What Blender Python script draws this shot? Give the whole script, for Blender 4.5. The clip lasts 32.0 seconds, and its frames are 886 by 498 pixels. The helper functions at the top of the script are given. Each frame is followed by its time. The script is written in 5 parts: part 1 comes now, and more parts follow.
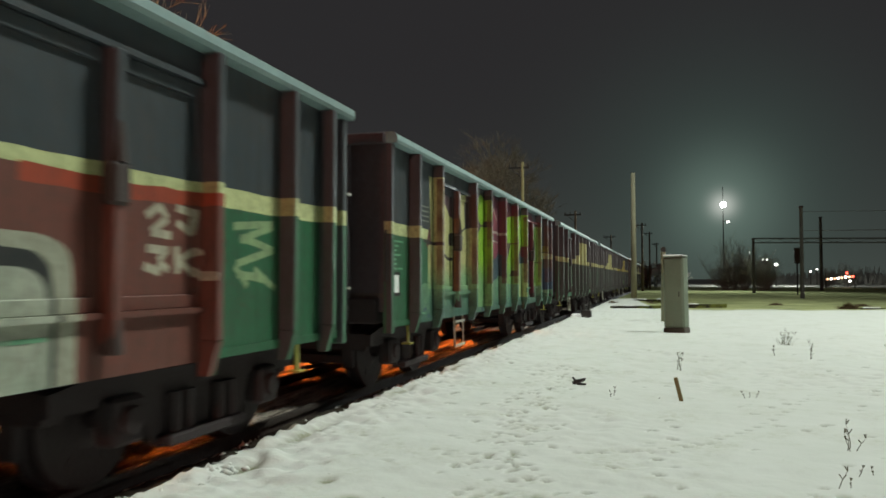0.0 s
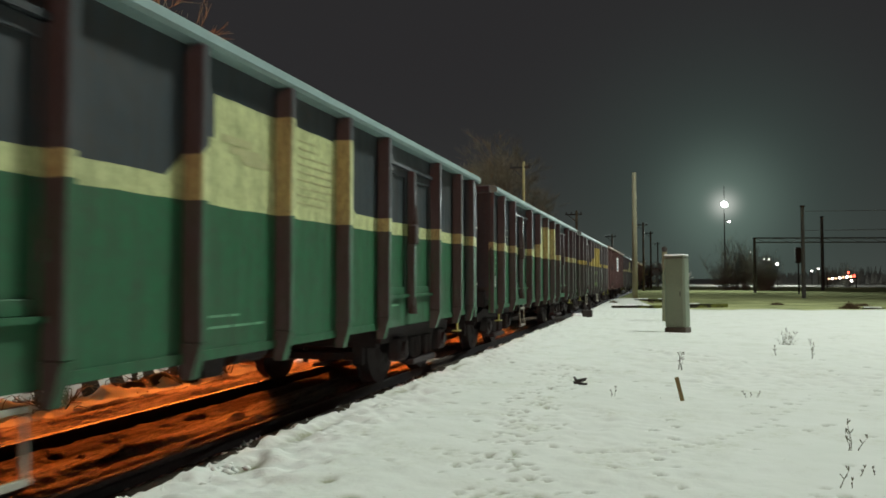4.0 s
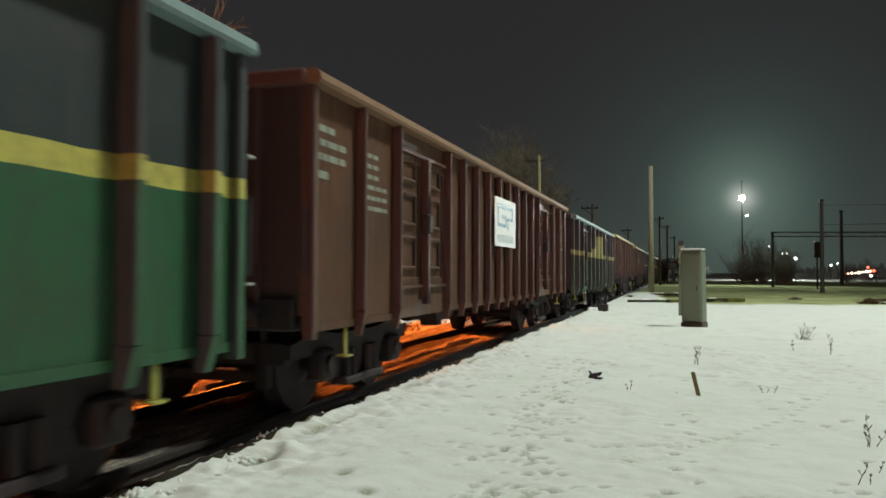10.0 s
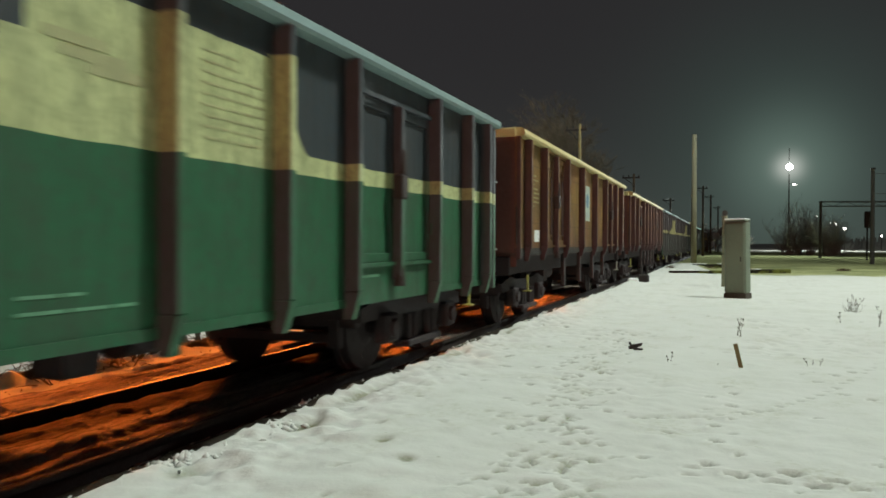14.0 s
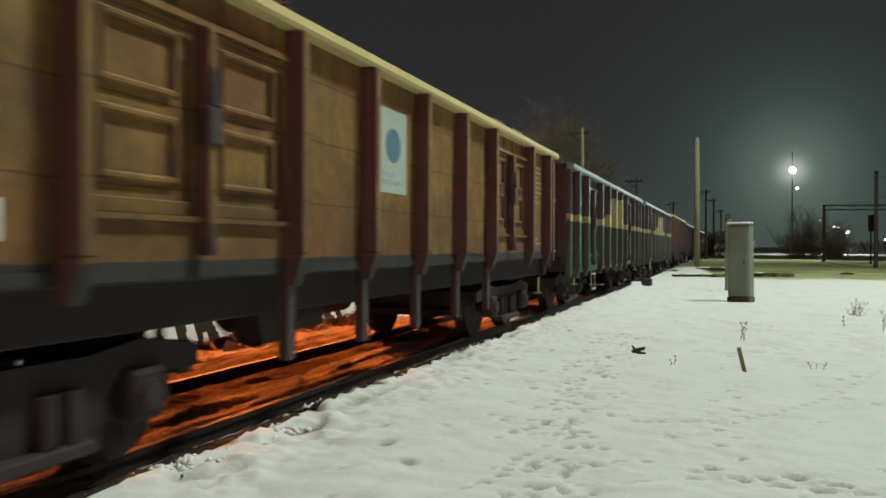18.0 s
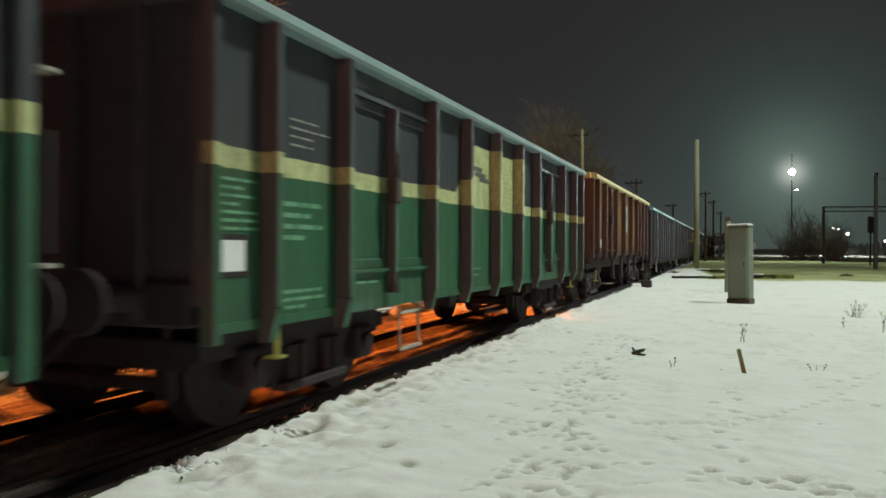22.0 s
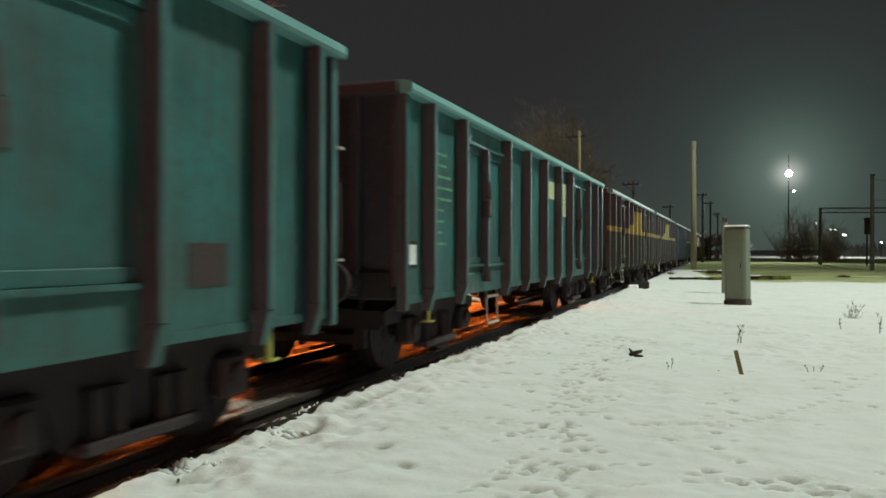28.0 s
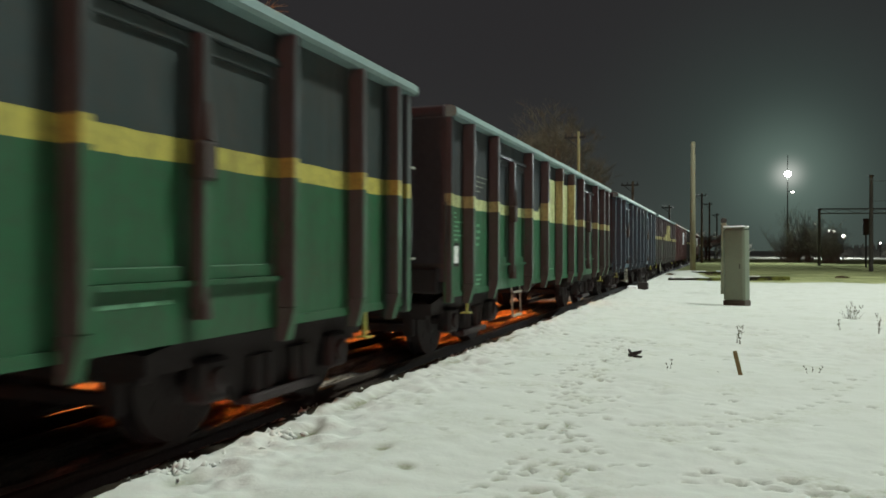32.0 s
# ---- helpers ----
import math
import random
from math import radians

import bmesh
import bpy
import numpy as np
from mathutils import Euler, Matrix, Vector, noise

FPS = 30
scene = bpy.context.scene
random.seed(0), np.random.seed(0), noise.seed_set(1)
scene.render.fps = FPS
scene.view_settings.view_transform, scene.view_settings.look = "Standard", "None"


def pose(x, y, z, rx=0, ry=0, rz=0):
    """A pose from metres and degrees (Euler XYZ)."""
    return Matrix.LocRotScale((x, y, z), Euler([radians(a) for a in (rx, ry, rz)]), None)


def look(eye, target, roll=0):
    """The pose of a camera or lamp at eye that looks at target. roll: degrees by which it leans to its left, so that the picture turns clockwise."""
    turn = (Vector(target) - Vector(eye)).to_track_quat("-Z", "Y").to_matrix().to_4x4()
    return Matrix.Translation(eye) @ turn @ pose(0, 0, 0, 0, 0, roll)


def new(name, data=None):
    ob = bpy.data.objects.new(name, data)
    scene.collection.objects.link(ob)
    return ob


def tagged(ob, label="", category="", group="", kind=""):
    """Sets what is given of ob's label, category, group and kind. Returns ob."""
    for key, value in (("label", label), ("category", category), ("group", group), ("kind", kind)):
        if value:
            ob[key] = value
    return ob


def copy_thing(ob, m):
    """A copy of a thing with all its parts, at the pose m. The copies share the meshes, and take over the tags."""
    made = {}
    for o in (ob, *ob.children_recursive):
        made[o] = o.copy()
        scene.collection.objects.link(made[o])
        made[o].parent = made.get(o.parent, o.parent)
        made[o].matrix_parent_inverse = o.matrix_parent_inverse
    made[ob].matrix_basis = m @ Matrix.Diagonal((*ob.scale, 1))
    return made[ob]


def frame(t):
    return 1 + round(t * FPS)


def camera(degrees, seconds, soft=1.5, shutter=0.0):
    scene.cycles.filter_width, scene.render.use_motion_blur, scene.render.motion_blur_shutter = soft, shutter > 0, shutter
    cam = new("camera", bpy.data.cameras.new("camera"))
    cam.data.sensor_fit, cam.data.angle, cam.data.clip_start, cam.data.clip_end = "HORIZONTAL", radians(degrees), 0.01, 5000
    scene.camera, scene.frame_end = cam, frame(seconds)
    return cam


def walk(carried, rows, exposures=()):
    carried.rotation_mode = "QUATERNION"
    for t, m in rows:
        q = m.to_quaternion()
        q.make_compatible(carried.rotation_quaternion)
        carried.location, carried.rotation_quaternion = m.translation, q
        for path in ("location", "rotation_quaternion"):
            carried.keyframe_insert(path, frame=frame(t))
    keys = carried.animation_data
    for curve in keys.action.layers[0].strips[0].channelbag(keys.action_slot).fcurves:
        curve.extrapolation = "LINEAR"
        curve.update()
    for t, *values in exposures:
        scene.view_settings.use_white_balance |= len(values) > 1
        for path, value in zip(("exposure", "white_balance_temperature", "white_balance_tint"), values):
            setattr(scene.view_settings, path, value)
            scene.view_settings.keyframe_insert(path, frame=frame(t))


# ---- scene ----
# World: x to the right of the line, y along the line, z up from the rail tops.
SECONDS = 32.0
cam = camera(61.05, SECONDS, soft=1.7, shutter=0.42)
EYE = (0.0, 0.0, 1.384)


def aim(yaw, pitch, roll):
    return Matrix.Translation(EYE) @ Euler((0, 0, radians(yaw))).to_matrix().to_4x4() @ pose(0, 0, 0, 90 + pitch, 0, 0) @ pose(0, 0, 0, 0, 0, roll)


walk(cam, [(t, aim(a, b, c)) for t, a, b, c in (
    (0, 16.54, 2.28, 0), (2, 16.6, 2.26, 0), (3.5, 16.62, 2.25, 0.01), (5.5, 16.61, 2.26, 0.02), (7.5, 16.58, 2.28, 0), (9, 16.57, 2.265, 0.04),
    (9.5, 16.978, 2.111, 0.12), (10, 17.78, 1.76, 0.17), (10.5, 18.836, 1.231, 0.18), (11, 19.87, 0.432, 0.28), (11.5, 20.479, -0.401, 0.34),
    (12, 20.602, -0.664, 0.24), (12.5, 20.623, -0.681, 0.21), (13.5, 20.72, -0.564, 0.22), (14.5, 20.767, -0.476, 0.2), (16.5, 20.899, -0.314, 0.2),
    (18, 20.958, -0.229, 0.19), (20, 20.965, -0.15, 0.19), (22, 20.94, -0.1, 0.18), (24, 20.86, -0.041, 0.14), (25.5, 20.81, -0.009, 0.13),
    (27.5, 20.75, 0.005, 0.14), (30, 20.715, 0.04, 0.15), (32, 20.68, 0.064, 0.15))])

# ---- light ----
LAMP_AHEAD = Vector((7.7, 111.5, 11.7))      # the lamp in view
YARD_MAST = Vector((21.5, 27.0, 50.0))             # high yard floodlight beside the line
SODIUM = Vector((-22, 29, 7.8))              # orange street light behind the train


def lamp(name, place, watts, colour, size, aim_at=None, cone=80, blend=0.6):
    data = bpy.data.lights.new(name, "SPOT" if aim_at else "POINT")
    data.energy, data.color, data.shadow_soft_size = watts, colour, size
    ob = new(name, data)
    ob.matrix_world = look(place, aim_at) if aim_at else Matrix.Translation(place)
    if aim_at:
        data.spot_size, data.spot_blend = radians(cone), blend
    return ob


lamp("yard_floodlight", YARD_MAST, 136000, (0.925, 1.0, 0.915), 3.0, (-1, 20, 0), 100, 1.0)
lamp("sodium_light", SODIUM, 188000, (1.0, 0.215, 0.028), 2.0, (-6, 4, 0), 70, 0.7)
lamp("lamp_ahead_light", LAMP_AHEAD + Vector((0, -1.2, 0)), 60000, (0.9, 1.0, 0.95), 0.35, (-2, 25, 3), 93, 1.0)
lamp("far_yard_light", Vector((17.0, 166, 6.2)), 12000, (0.95, 1.0, 0.92), 0.4)
# unseen warm fill lamp, added behind the camera to lift the dark faces
lamp("street_glow_behind", Vector((6, -62, 9)), 24000, (1.0, 0.25, 0.15), 0.4)

world = bpy.data.worlds.new("night_sky")
scene.world = world
world.use_nodes = True


class Nodes:
    """Short hand for building a node tree."""

    def __init__(self, tree):
        self.tree = tree
        tree.nodes.clear()

    def add(self, kind, *inputs, **settings):
        n = self.tree.nodes.new(kind)
        for k, v in settings.items():
            if k == "operation":
                n.operation = v
            elif k == "data_type":
                n.data_type = v
            elif k == "blend_type":
                n.blend_type = v
        for i, v in enumerate(inputs):
            self.put(n, i, v)
        return n

    def put(self, n, key, v):
        if v is None:
            return
        if isinstance(v, bpy.types.NodeSocket):
            self.tree.links.new(v, n.inputs[key])
        else:
            n.inputs[key].default_value = v

    def m(self, op, a, b=None, c=None):
        return self.add("ShaderNodeMath", a, b, c, operation=op).outputs[0]

    def noise(self, vec, scale, detail=4.0, rough=0.55):
        n = self.add("ShaderNodeTexNoise")
        self.put(n, "Vector", vec), self.put(n, "Scale", scale), self.put(n, "Detail", detail), self.put(n, "Roughness", rough)
        return n.outputs["Fac"]

    def ramp(self, x, lo, hi, a=0.0, b=1.0):
        n = self.add("ShaderNodeMapRange")
        for k, v in (("Value", x), ("From Min", lo), ("From Max", hi), ("To Min", a), ("To Max", b)):
            self.put(n, k, v)
        return n.outputs[0]

    def mix(self, fac, a, b):
        n = self.add("ShaderNodeMix", data_type="RGBA")
        self.put(n, 0, fac)
        for i, v in ((6, a), (7, b)):
            self.put(n, i, v if isinstance(v, bpy.types.NodeSocket) else (*v[:3], 1))
        return n.outputs[2]

    def vec(self):
        return self.add("ShaderNodeTexCoord").outputs["Object"]

    def xyz(self, v):
        n = self.add("ShaderNodeSeparateXYZ", v)
        return n.outputs


w = Nodes(world.node_tree)
way = w.add("ShaderNodeTexCoord").outputs["Generated"]
axes = w.xyz(way)
lamp_way = (LAMP_AHEAD - Vector(EYE)).normalized()
dot = w.add("ShaderNodeVectorMath", way, tuple(lamp_way), operation="DOT_PRODUCT").outputs["Value"]
ahead = w.m("MAXIMUM", dot, 0.0)
# the lamp's glow and glare, painted into the sky around its direction
wide_glow, halo, glare = w.m("POWER", ahead, 75.0), w.m("POWER", ahead, 520.0), w.m("POWER", ahead, 9000.0)
low = w.m("POWER", w.ramp(axes[2], 0.0, 0.45, 1.0, 0.0), 4.6)
sky = w.mix(low, (0.0232, 0.0222, 0.0234), (0.054, 0.062, 0.055))
sky = w.mix(w.m("MULTIPLY", wide_glow, 0.44), sky, (0.062, 0.110, 0.092))
sky = w.mix(w.m("MULTIPLY", halo, 0.55), sky, (0.185, 0.27, 0.225))
sky = w.mix(w.m("MULTIPLY", glare, 0.8), sky, (0.62, 0.66, 0.60))
sky = w.mix(w.m("MULTIPLY", w.noise(way, 2.5), 0.22), sky, (0.022, 0.022, 0.023))
back = w.add("ShaderNodeBackground", sky, 1.0)
w.tree.links.new(back.outputs[0], w.add("ShaderNodeOutputWorld").inputs[0])

# ---- materials ----
MATS = {}


def finish(n, mat, colour, rough=0.6, metal=0.0, bump=None, depth=0.01, emission=None, strength=0.0, spec=0.5):
    b = n.add("ShaderNodeBsdfPrincipled")
    n.put(b, "Base Color", colour if isinstance(colour, bpy.types.NodeSocket) else (*colour[:3], 1))
    n.put(b, "Roughness", rough), n.put(b, "Metallic", metal), n.put(b, "Specular IOR Level", spec)
    if emission:
        n.put(b, "Emission Color", (*emission, 1)), n.put(b, "Emission Strength", strength)
    if bump is not None:
        k = n.add("ShaderNodeBump")
        n.put(k, "Height", bump), n.put(k, "Distance", depth), n.put(k, "Strength", 1.0)
        n.put(b, "Normal", k.outputs[0])
    n.tree.links.new(b.outputs[0], n.add("ShaderNodeOutputMaterial").inputs[0])
    MATS[mat.name] = mat
    return mat


def fresh(name):
    mat = bpy.data.materials.new(name)
    mat.use_nodes = True
    return mat, Nodes(mat.node_tree)


def plain(name, colour, rough=0.6, metal=0.0, vary=0.35, scale=6.0, depth=0.004, emission=None, strength=0.0, dirt=(0.03, 0.022, 0.018), spec=0.4):
    """A surface with stains at a large and a small scale."""
    mat, n = fresh(name)
    v = n.vec()
    big, small = n.noise(v, scale * 0.25, 5), n.noise(v, scale * 5, 6, 0.7)
    f = n.m("MULTIPLY", n.ramp(n.m("ADD", n.m("MULTIPLY", big, 0.7), n.m("MULTIPLY", small, 0.3)), 0.42, 0.72), vary)
    col = n.mix(f, colour, tuple(c * 0.4 + d * 0.6 for c, d in zip(colour, dirt)))
    return finish(n, mat, col, n.ramp(small, 0.3, 0.7, max(0.05, rough - 0.12), min(1, rough + 0.12)), metal, small, depth, emission, strength, spec)


def paint(name, pick, rough=0.5, grime=0.6):
    """Wagon paint: pick(n, u, z, v) gives the clean colour over the length u and the height z; rain streaks, rust and dust go over it."""
    mat, n = fresh(name)
    v = n.vec()
    x, y, z = n.xyz(v)
    wob = n.m("MULTIPLY", n.m("SUBTRACT", n.noise(v, 3.0, 3), 0.5), 0.03)
    zz = n.m("ADD", z, wob)
    col = pick(n, n.m("ADD", y, wob), zz, v)
    streak = n.noise(n.add("ShaderNodeVectorMath", v, (9, 9, 0.9), operation="MULTIPLY").outputs[0], 1.0, 5, 0.6)
    blot = n.noise(v, 0.9, 5)
    fine = n.noise(v, 34, 5, 0.7)
    f = n.m("MULTIPLY", n.ramp(n.m("ADD", n.m("MULTIPLY", streak, 0.6), n.m("MULTIPLY", blot, 0.4)), 0.45, 0.75), grime)
    col = n.mix(f, col, (0.055, 0.045, 0.038))
    rust_or_shade = n.m("MULTIPLY", n.ramp(n.m("ADD", n.m("MULTIPLY", blot, 0.35), n.m("MULTIPLY", fine, 0.65)), 0.585, 0.67), 0.65)
    col = n.mix(rust_or_shade, col, (0.09, 0.04, 0.02))
    speck = n.noise(n.add("ShaderNodeVectorMath", v, (1, 1, 0.45), operation="MULTIPLY").outputs[0], 26, 3, 0.8)
    col = n.mix(n.ramp(speck, 0.42, 0.72, 0.0, 0.55), col, (0.05, 0.042, 0.034))
    dent = n.m("ADD", n.m("MULTIPLY", n.noise(v, 1.6, 2), 1.0), n.m("MULTIPLY", fine, 0.06))
    return finish(n, mat, col, n.ramp(streak, 0.3, 0.7, rough - 0.02, rough + 0.2), 0.0, dent, 0.03, spec=0.36)


def inside(n, *tests):
    """1 where all tests hold."""
    out = tests[0]
    for t in tests[1:]:
        out = n.m("MULTIPLY", out, t)
    return out


def over(n, a, b):
    return n.m("GREATER_THAN", a, b)


def under(n, a, b):
    return n.m("LESS_THAN", a, b)


def either(n, *tests):
    out = tests[0]
    for t in tests[1:]:
        out = n.m("MAXIMUM", out, t)
    return out


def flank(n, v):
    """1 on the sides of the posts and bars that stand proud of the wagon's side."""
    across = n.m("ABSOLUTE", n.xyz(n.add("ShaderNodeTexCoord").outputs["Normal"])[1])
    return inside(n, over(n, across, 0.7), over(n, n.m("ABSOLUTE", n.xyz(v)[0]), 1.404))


def flank_shaded(n, v, col, rust_or_shade=(0.076, 0.066, 0.074)):
    """Dark maroon painted on the posts' flanks in place of the shade they stand in."""
    return n.mix(n.m("MULTIPLY", flank(n, v), n.ramp(n.noise(v, 4.0, 4), 0.3, 0.6, 0.78, 0.97)), col, rust_or_shade)


def banded(upper, stripe, lower, block=True):
    """Dark upper half, a light band with a raised block over the middle bays, and a green lower half."""

    def pick(n, u, z, v):
        mask = inside(n, over(n, z, 1.91), under(n, z, 2.06))
        if block:
            tall = inside(n, over(n, u, -1.15), under(n, u, 0.90), over(n, z, 1.91), under(n, z, 2.72))
            ramp_up = inside(n, over(n, u, -1.72), under(n, u, -1.13), over(n, z, 1.91), under(n, z, n.ramp(u, -1.72, -1.3, 2.04, 2.40)))
            q = n.m("POWER", n.ramp(u, 1.10, 1.60, 1.0, 0.0), 3.4)
            ramp_down = inside(n, over(n, u, 0.88), under(n, u, 1.62), over(n, z, 1.91), under(n, z, n.m("MULTIPLY_ADD", q, 0.70, 2.05)))
            mask = either(n, mask, tall, ramp_up, ramp_down)
        # on the flanks the band turns tan: shade painted into its colour
        return n.mix(mask, flank_shaded(n, v, n.mix(over(n, z, 1.985), lower, upper)), n.mix(n.m("MULTIPLY", flank(n, v), 0.38), stripe, (0.27, 0.125, 0.05)))

    return pick


def single(colour, base=None, height=0.0, rusty=0.15, rust_or_shade=(0.092, 0.046, 0.050)):
    def pick(n, u, z, v):
        worn = n.mix(n.ramp(n.noise(v, 1.3, 5), 0.4, 0.65), colour, tuple(c * 0.66 for c in colour))
        stain = n.ramp(n.m("MULTIPLY_ADD", n.noise(v, 2.2, 5, 0.65), 1.6, n.m("MULTIPLY", z, -0.35)), 0.0, 0.40, 0.0, rusty)
        worn = n.mix(stain, worn, (0.085, 0.036, 0.016))
        if base:
            red = n.m("MULTIPLY", n.ramp(n.noise(v, 0.75, 4, 0.6), 0.43, 0.60), n.ramp(n.noise(v, 7.0, 4, 0.7), 0.3, 0.6, 0.35, 0.75))
            worn = n.mix(red, worn, (0.17, 0.052, 0.022))
            seam = either(n, *(under(n, n.m("ABSOLUTE", n.m("SUBTRACT", z, h)), 0.007) for h in (1.72, 2.22, 2.70)))
            worn = n.mix(n.m("MULTIPLY", seam, 0.6), worn, (0.05, 0.025, 0.012))
        # each paint brings its own painted shade colour for the post flanks
        return flank_shaded(n, v, n.mix(under(n, z, height), worn, base) if base else worn, rust_or_shade)

    return pick


NAVY, CREAM, YELLOW, GREEN = (0.034, 0.048, 0.056), (0.55, 0.60, 0.29), (0.52, 0.47, 0.10), (0.020, 0.118, 0.052)
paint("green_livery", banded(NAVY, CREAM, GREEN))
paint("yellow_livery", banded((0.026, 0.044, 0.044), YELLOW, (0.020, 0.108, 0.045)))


def blob(n, u, z, cu, cz, ru, rz, square=3.0):
    a = n.m("POWER", n.m("DIVIDE", n.m("ABSOLUTE", n.m("SUBTRACT", u, cu)), ru), square)
    b = n.m("POWER", n.m("DIVIDE", n.m("ABSOLUTE", n.m("SUBTRACT", z, cz)), rz), square)
    return under(n, n.m("ADD", a, b), 1.0)


def slab(n, u, z, u0, u1, z0, z1, lean=0.0):
    uu = n.m("MULTIPLY_ADD", n.m("SUBTRACT", z, z0), -lean, u)
    return inside(n, over(n, uu, u0), under(n, uu, u1), over(n, z, z0), under(n, z, z1))


def poly(n, u, z, *corners):
    """1 inside a convex outline whose corners go round anticlockwise."""
    out = None
    for (u0, z0), (u1, z1) in zip(corners, corners[1:] + corners[:1]):
        a, b = z0 - z1, u1 - u0
        t = over(n, n.m("MULTIPLY_ADD", u, a, n.m("MULTIPLY", z, b)), a * u0 + b * z0)
        out = t if out is None else n.m("MULTIPLY", out, t)
    return out


def stroke(n, u, z, p, q, width):
    """A painted stroke from p to q."""
    d = (Vector(q) - Vector(p)).normalized()
    s = Vector((-d.y, d.x)) * width / 2
    p, q = Vector(p), Vector(q)
    return poly(n, u, z, tuple(p - s), tuple(q - s), tuple(q + s), tuple(p + s))


def sprayed_letters(n, u, z, v):
    """Spray paint over most of the side: maroon ground, cream and lime letters, a teal foot."""
    col = banded(NAVY, CREAM, GREEN, False)(n, u, z, v)
    cloud = n.m("SUBTRACT", n.noise(v, 1.1, 3), 0.5)
    wild = n.m("MULTIPLY_ADD", cloud, 0.6, z)
    wide = n.m("MULTIPLY_ADD", n.m("SUBTRACT", n.noise(v, 1.7, 2), 0.5), 0.35, u)
    maroon, teal, lime, cream, dark = (0.115, 0.017, 0.034), (0.028, 0.060, 0.078), (0.225, 0.43, 0.026), (0.47, 0.46, 0.20), (0.022, 0.018, 0.018)
    pale, rose, mauve = (0.30, 0.42, 0.17), (0.20, 0.035, 0.055), (0.075, 0.04, 0.045)
    col = n.mix(inside(n, over(n, wide, -2.35), under(n, wide, 5.0), under(n, wild, 2.86)), col, n.mix(over(n, wild, 1.85), teal, maroon))
    patchy = n.noise(n.add("ShaderNodeVectorMath", v, (1, 1.0, 2.4), operation="MULTIPLY").outputs[0], 2.2, 4, 0.6)
    foot = inside(n, over(n, wide, -5.1), under(n, wide, 5.9), under(n, wild, 1.36))
    col = n.mix(foot, col, n.mix(n.ramp(n.m("MULTIPLY_ADD", n.m("SUBTRACT", patchy, 0.5), 0.8, z), 0.85, 1.4), (0.045, 0.13, 0.095), (0.17, 0.33, 0.18)))
    col = n.mix(inside(n, foot, under(n, z, 1.0), over(n, patchy, 0.64)), col, (0.04, 0.09, 0.12))
    # cream letters with dark outlines over the first door
    col = n.mix(poly(n, u, z, (-4.85, 1.82), (-4.2, 1.75), (-4.2, 2.0), (-4.7, 2.08)), col, (0.10, 0.03, 0.025))
    low = poly(n, u, z, (-4.75, 1.25), (-2.35, 1.22), (-2.35, 2.22), (-4.75, 1.84))
    col = n.mix(low, col, n.mix(n.ramp(wild, 1.3, 1.62), (0.21, 0.38, 0.19), (0.43, 0.44, 0.19)))
    col = n.mix(either(n, poly(n, u, z, (-4.62, 1.9), (-4.42, 1.9), (-4.35, 2.8), (-4.70, 2.8)), poly(n, u, z, (-4.38, 1.85), (-3.55, 1.68), (-3.53, 2.27), (-4.25, 2.74)),
                       poly(n, u, z, (-3.22, 2.10), (-2.72, 2.22), (-2.75, 2.74), (-3.22, 2.70)), poly(n, u, z, (-3.5, 1.66), (-2.4, 1.6), (-2.36, 2.28), (-3.2, 2.04))), col, cream)
    col = n.mix(poly(n, u, z, (-3.53, 2.27), (-3.35, 2.6), (-4.1, 2.65)), col, mauve)
    col = n.mix(poly(n, u, z, (-2.70, 2.25), (-2.34, 2.32), (-2.34, 2.76), (-2.74, 2.76)), col, (0.05, 0.03, 0.028))
    for p, q, t in (((-4.95, 1.9), (-4.3, 1.86), 0.05), ((-4.3, 1.86), (-3.7, 1.68), 0.05), ((-3.7, 1.68), (-3.25, 1.68), 0.05), ((-3.2, 2.05), (-2.4, 2.31), 0.035), ((-2.1, 1.2), (-2.03, 2.1), 0.06)):
        col = n.mix(stroke(n, u, z, p, q, t), col, dark)
    for x0 in (-3.56, -2.5):
        col = n.mix(slab(n, u, z, x0, x0 + 0.09, 1.2, 2.3), col, (0.17, 0.075, 0.03))
    col = n.mix(blob(n, u, z, -3.52, 1.98, 0.17, 0.10), col, dark)
    col = n.mix(poly(n, u, z, (-2.30, 0.92), (-2.04, 0.92), (-2.08, 2.12), (-2.24, 2.14)), col, (0.22, 0.36, 0.21))
    # the lime letter with a round head
    col = n.mix(either(n, blob(n, u, z, -1.66, 2.60, 0.34, 0.32, 2.2), poly(n, u, z, (-2.14, 0.9), (-1.30, 0.9), (-1.34, 2.34), (-1.72, 2.34), (-1.96, 2.22))), col, dark)
    col = n.mix(blob(n, u, z, -1.66, 2.60, 0.27, 0.26, 2.2), col, lime)
    col = n.mix(poly(n, u, z, (-2.08, 0.9), (-1.36, 0.9), (-1.38, 2.30), (-1.68, 2.30), (-1.88, 2.18), (-2.02, 1.65)), col, n.mix(n.ramp(wild, 1.35, 1.75), (0.15, 0.31, 0.12), lime))
    col = n.mix(slab(n, u, z, -1.31, -1.18, 0.72, 1.66), col, (0.22, 0.37, 0.10))
    # rose letter with white glints
    col = n.mix(either(n, blob(n, u, z, -0.72, 2.48, 0.36, 0.26, 2.0), blob(n, u, z, -0.7, 1.93, 0.42, 0.17, 2.0)), col, rose)
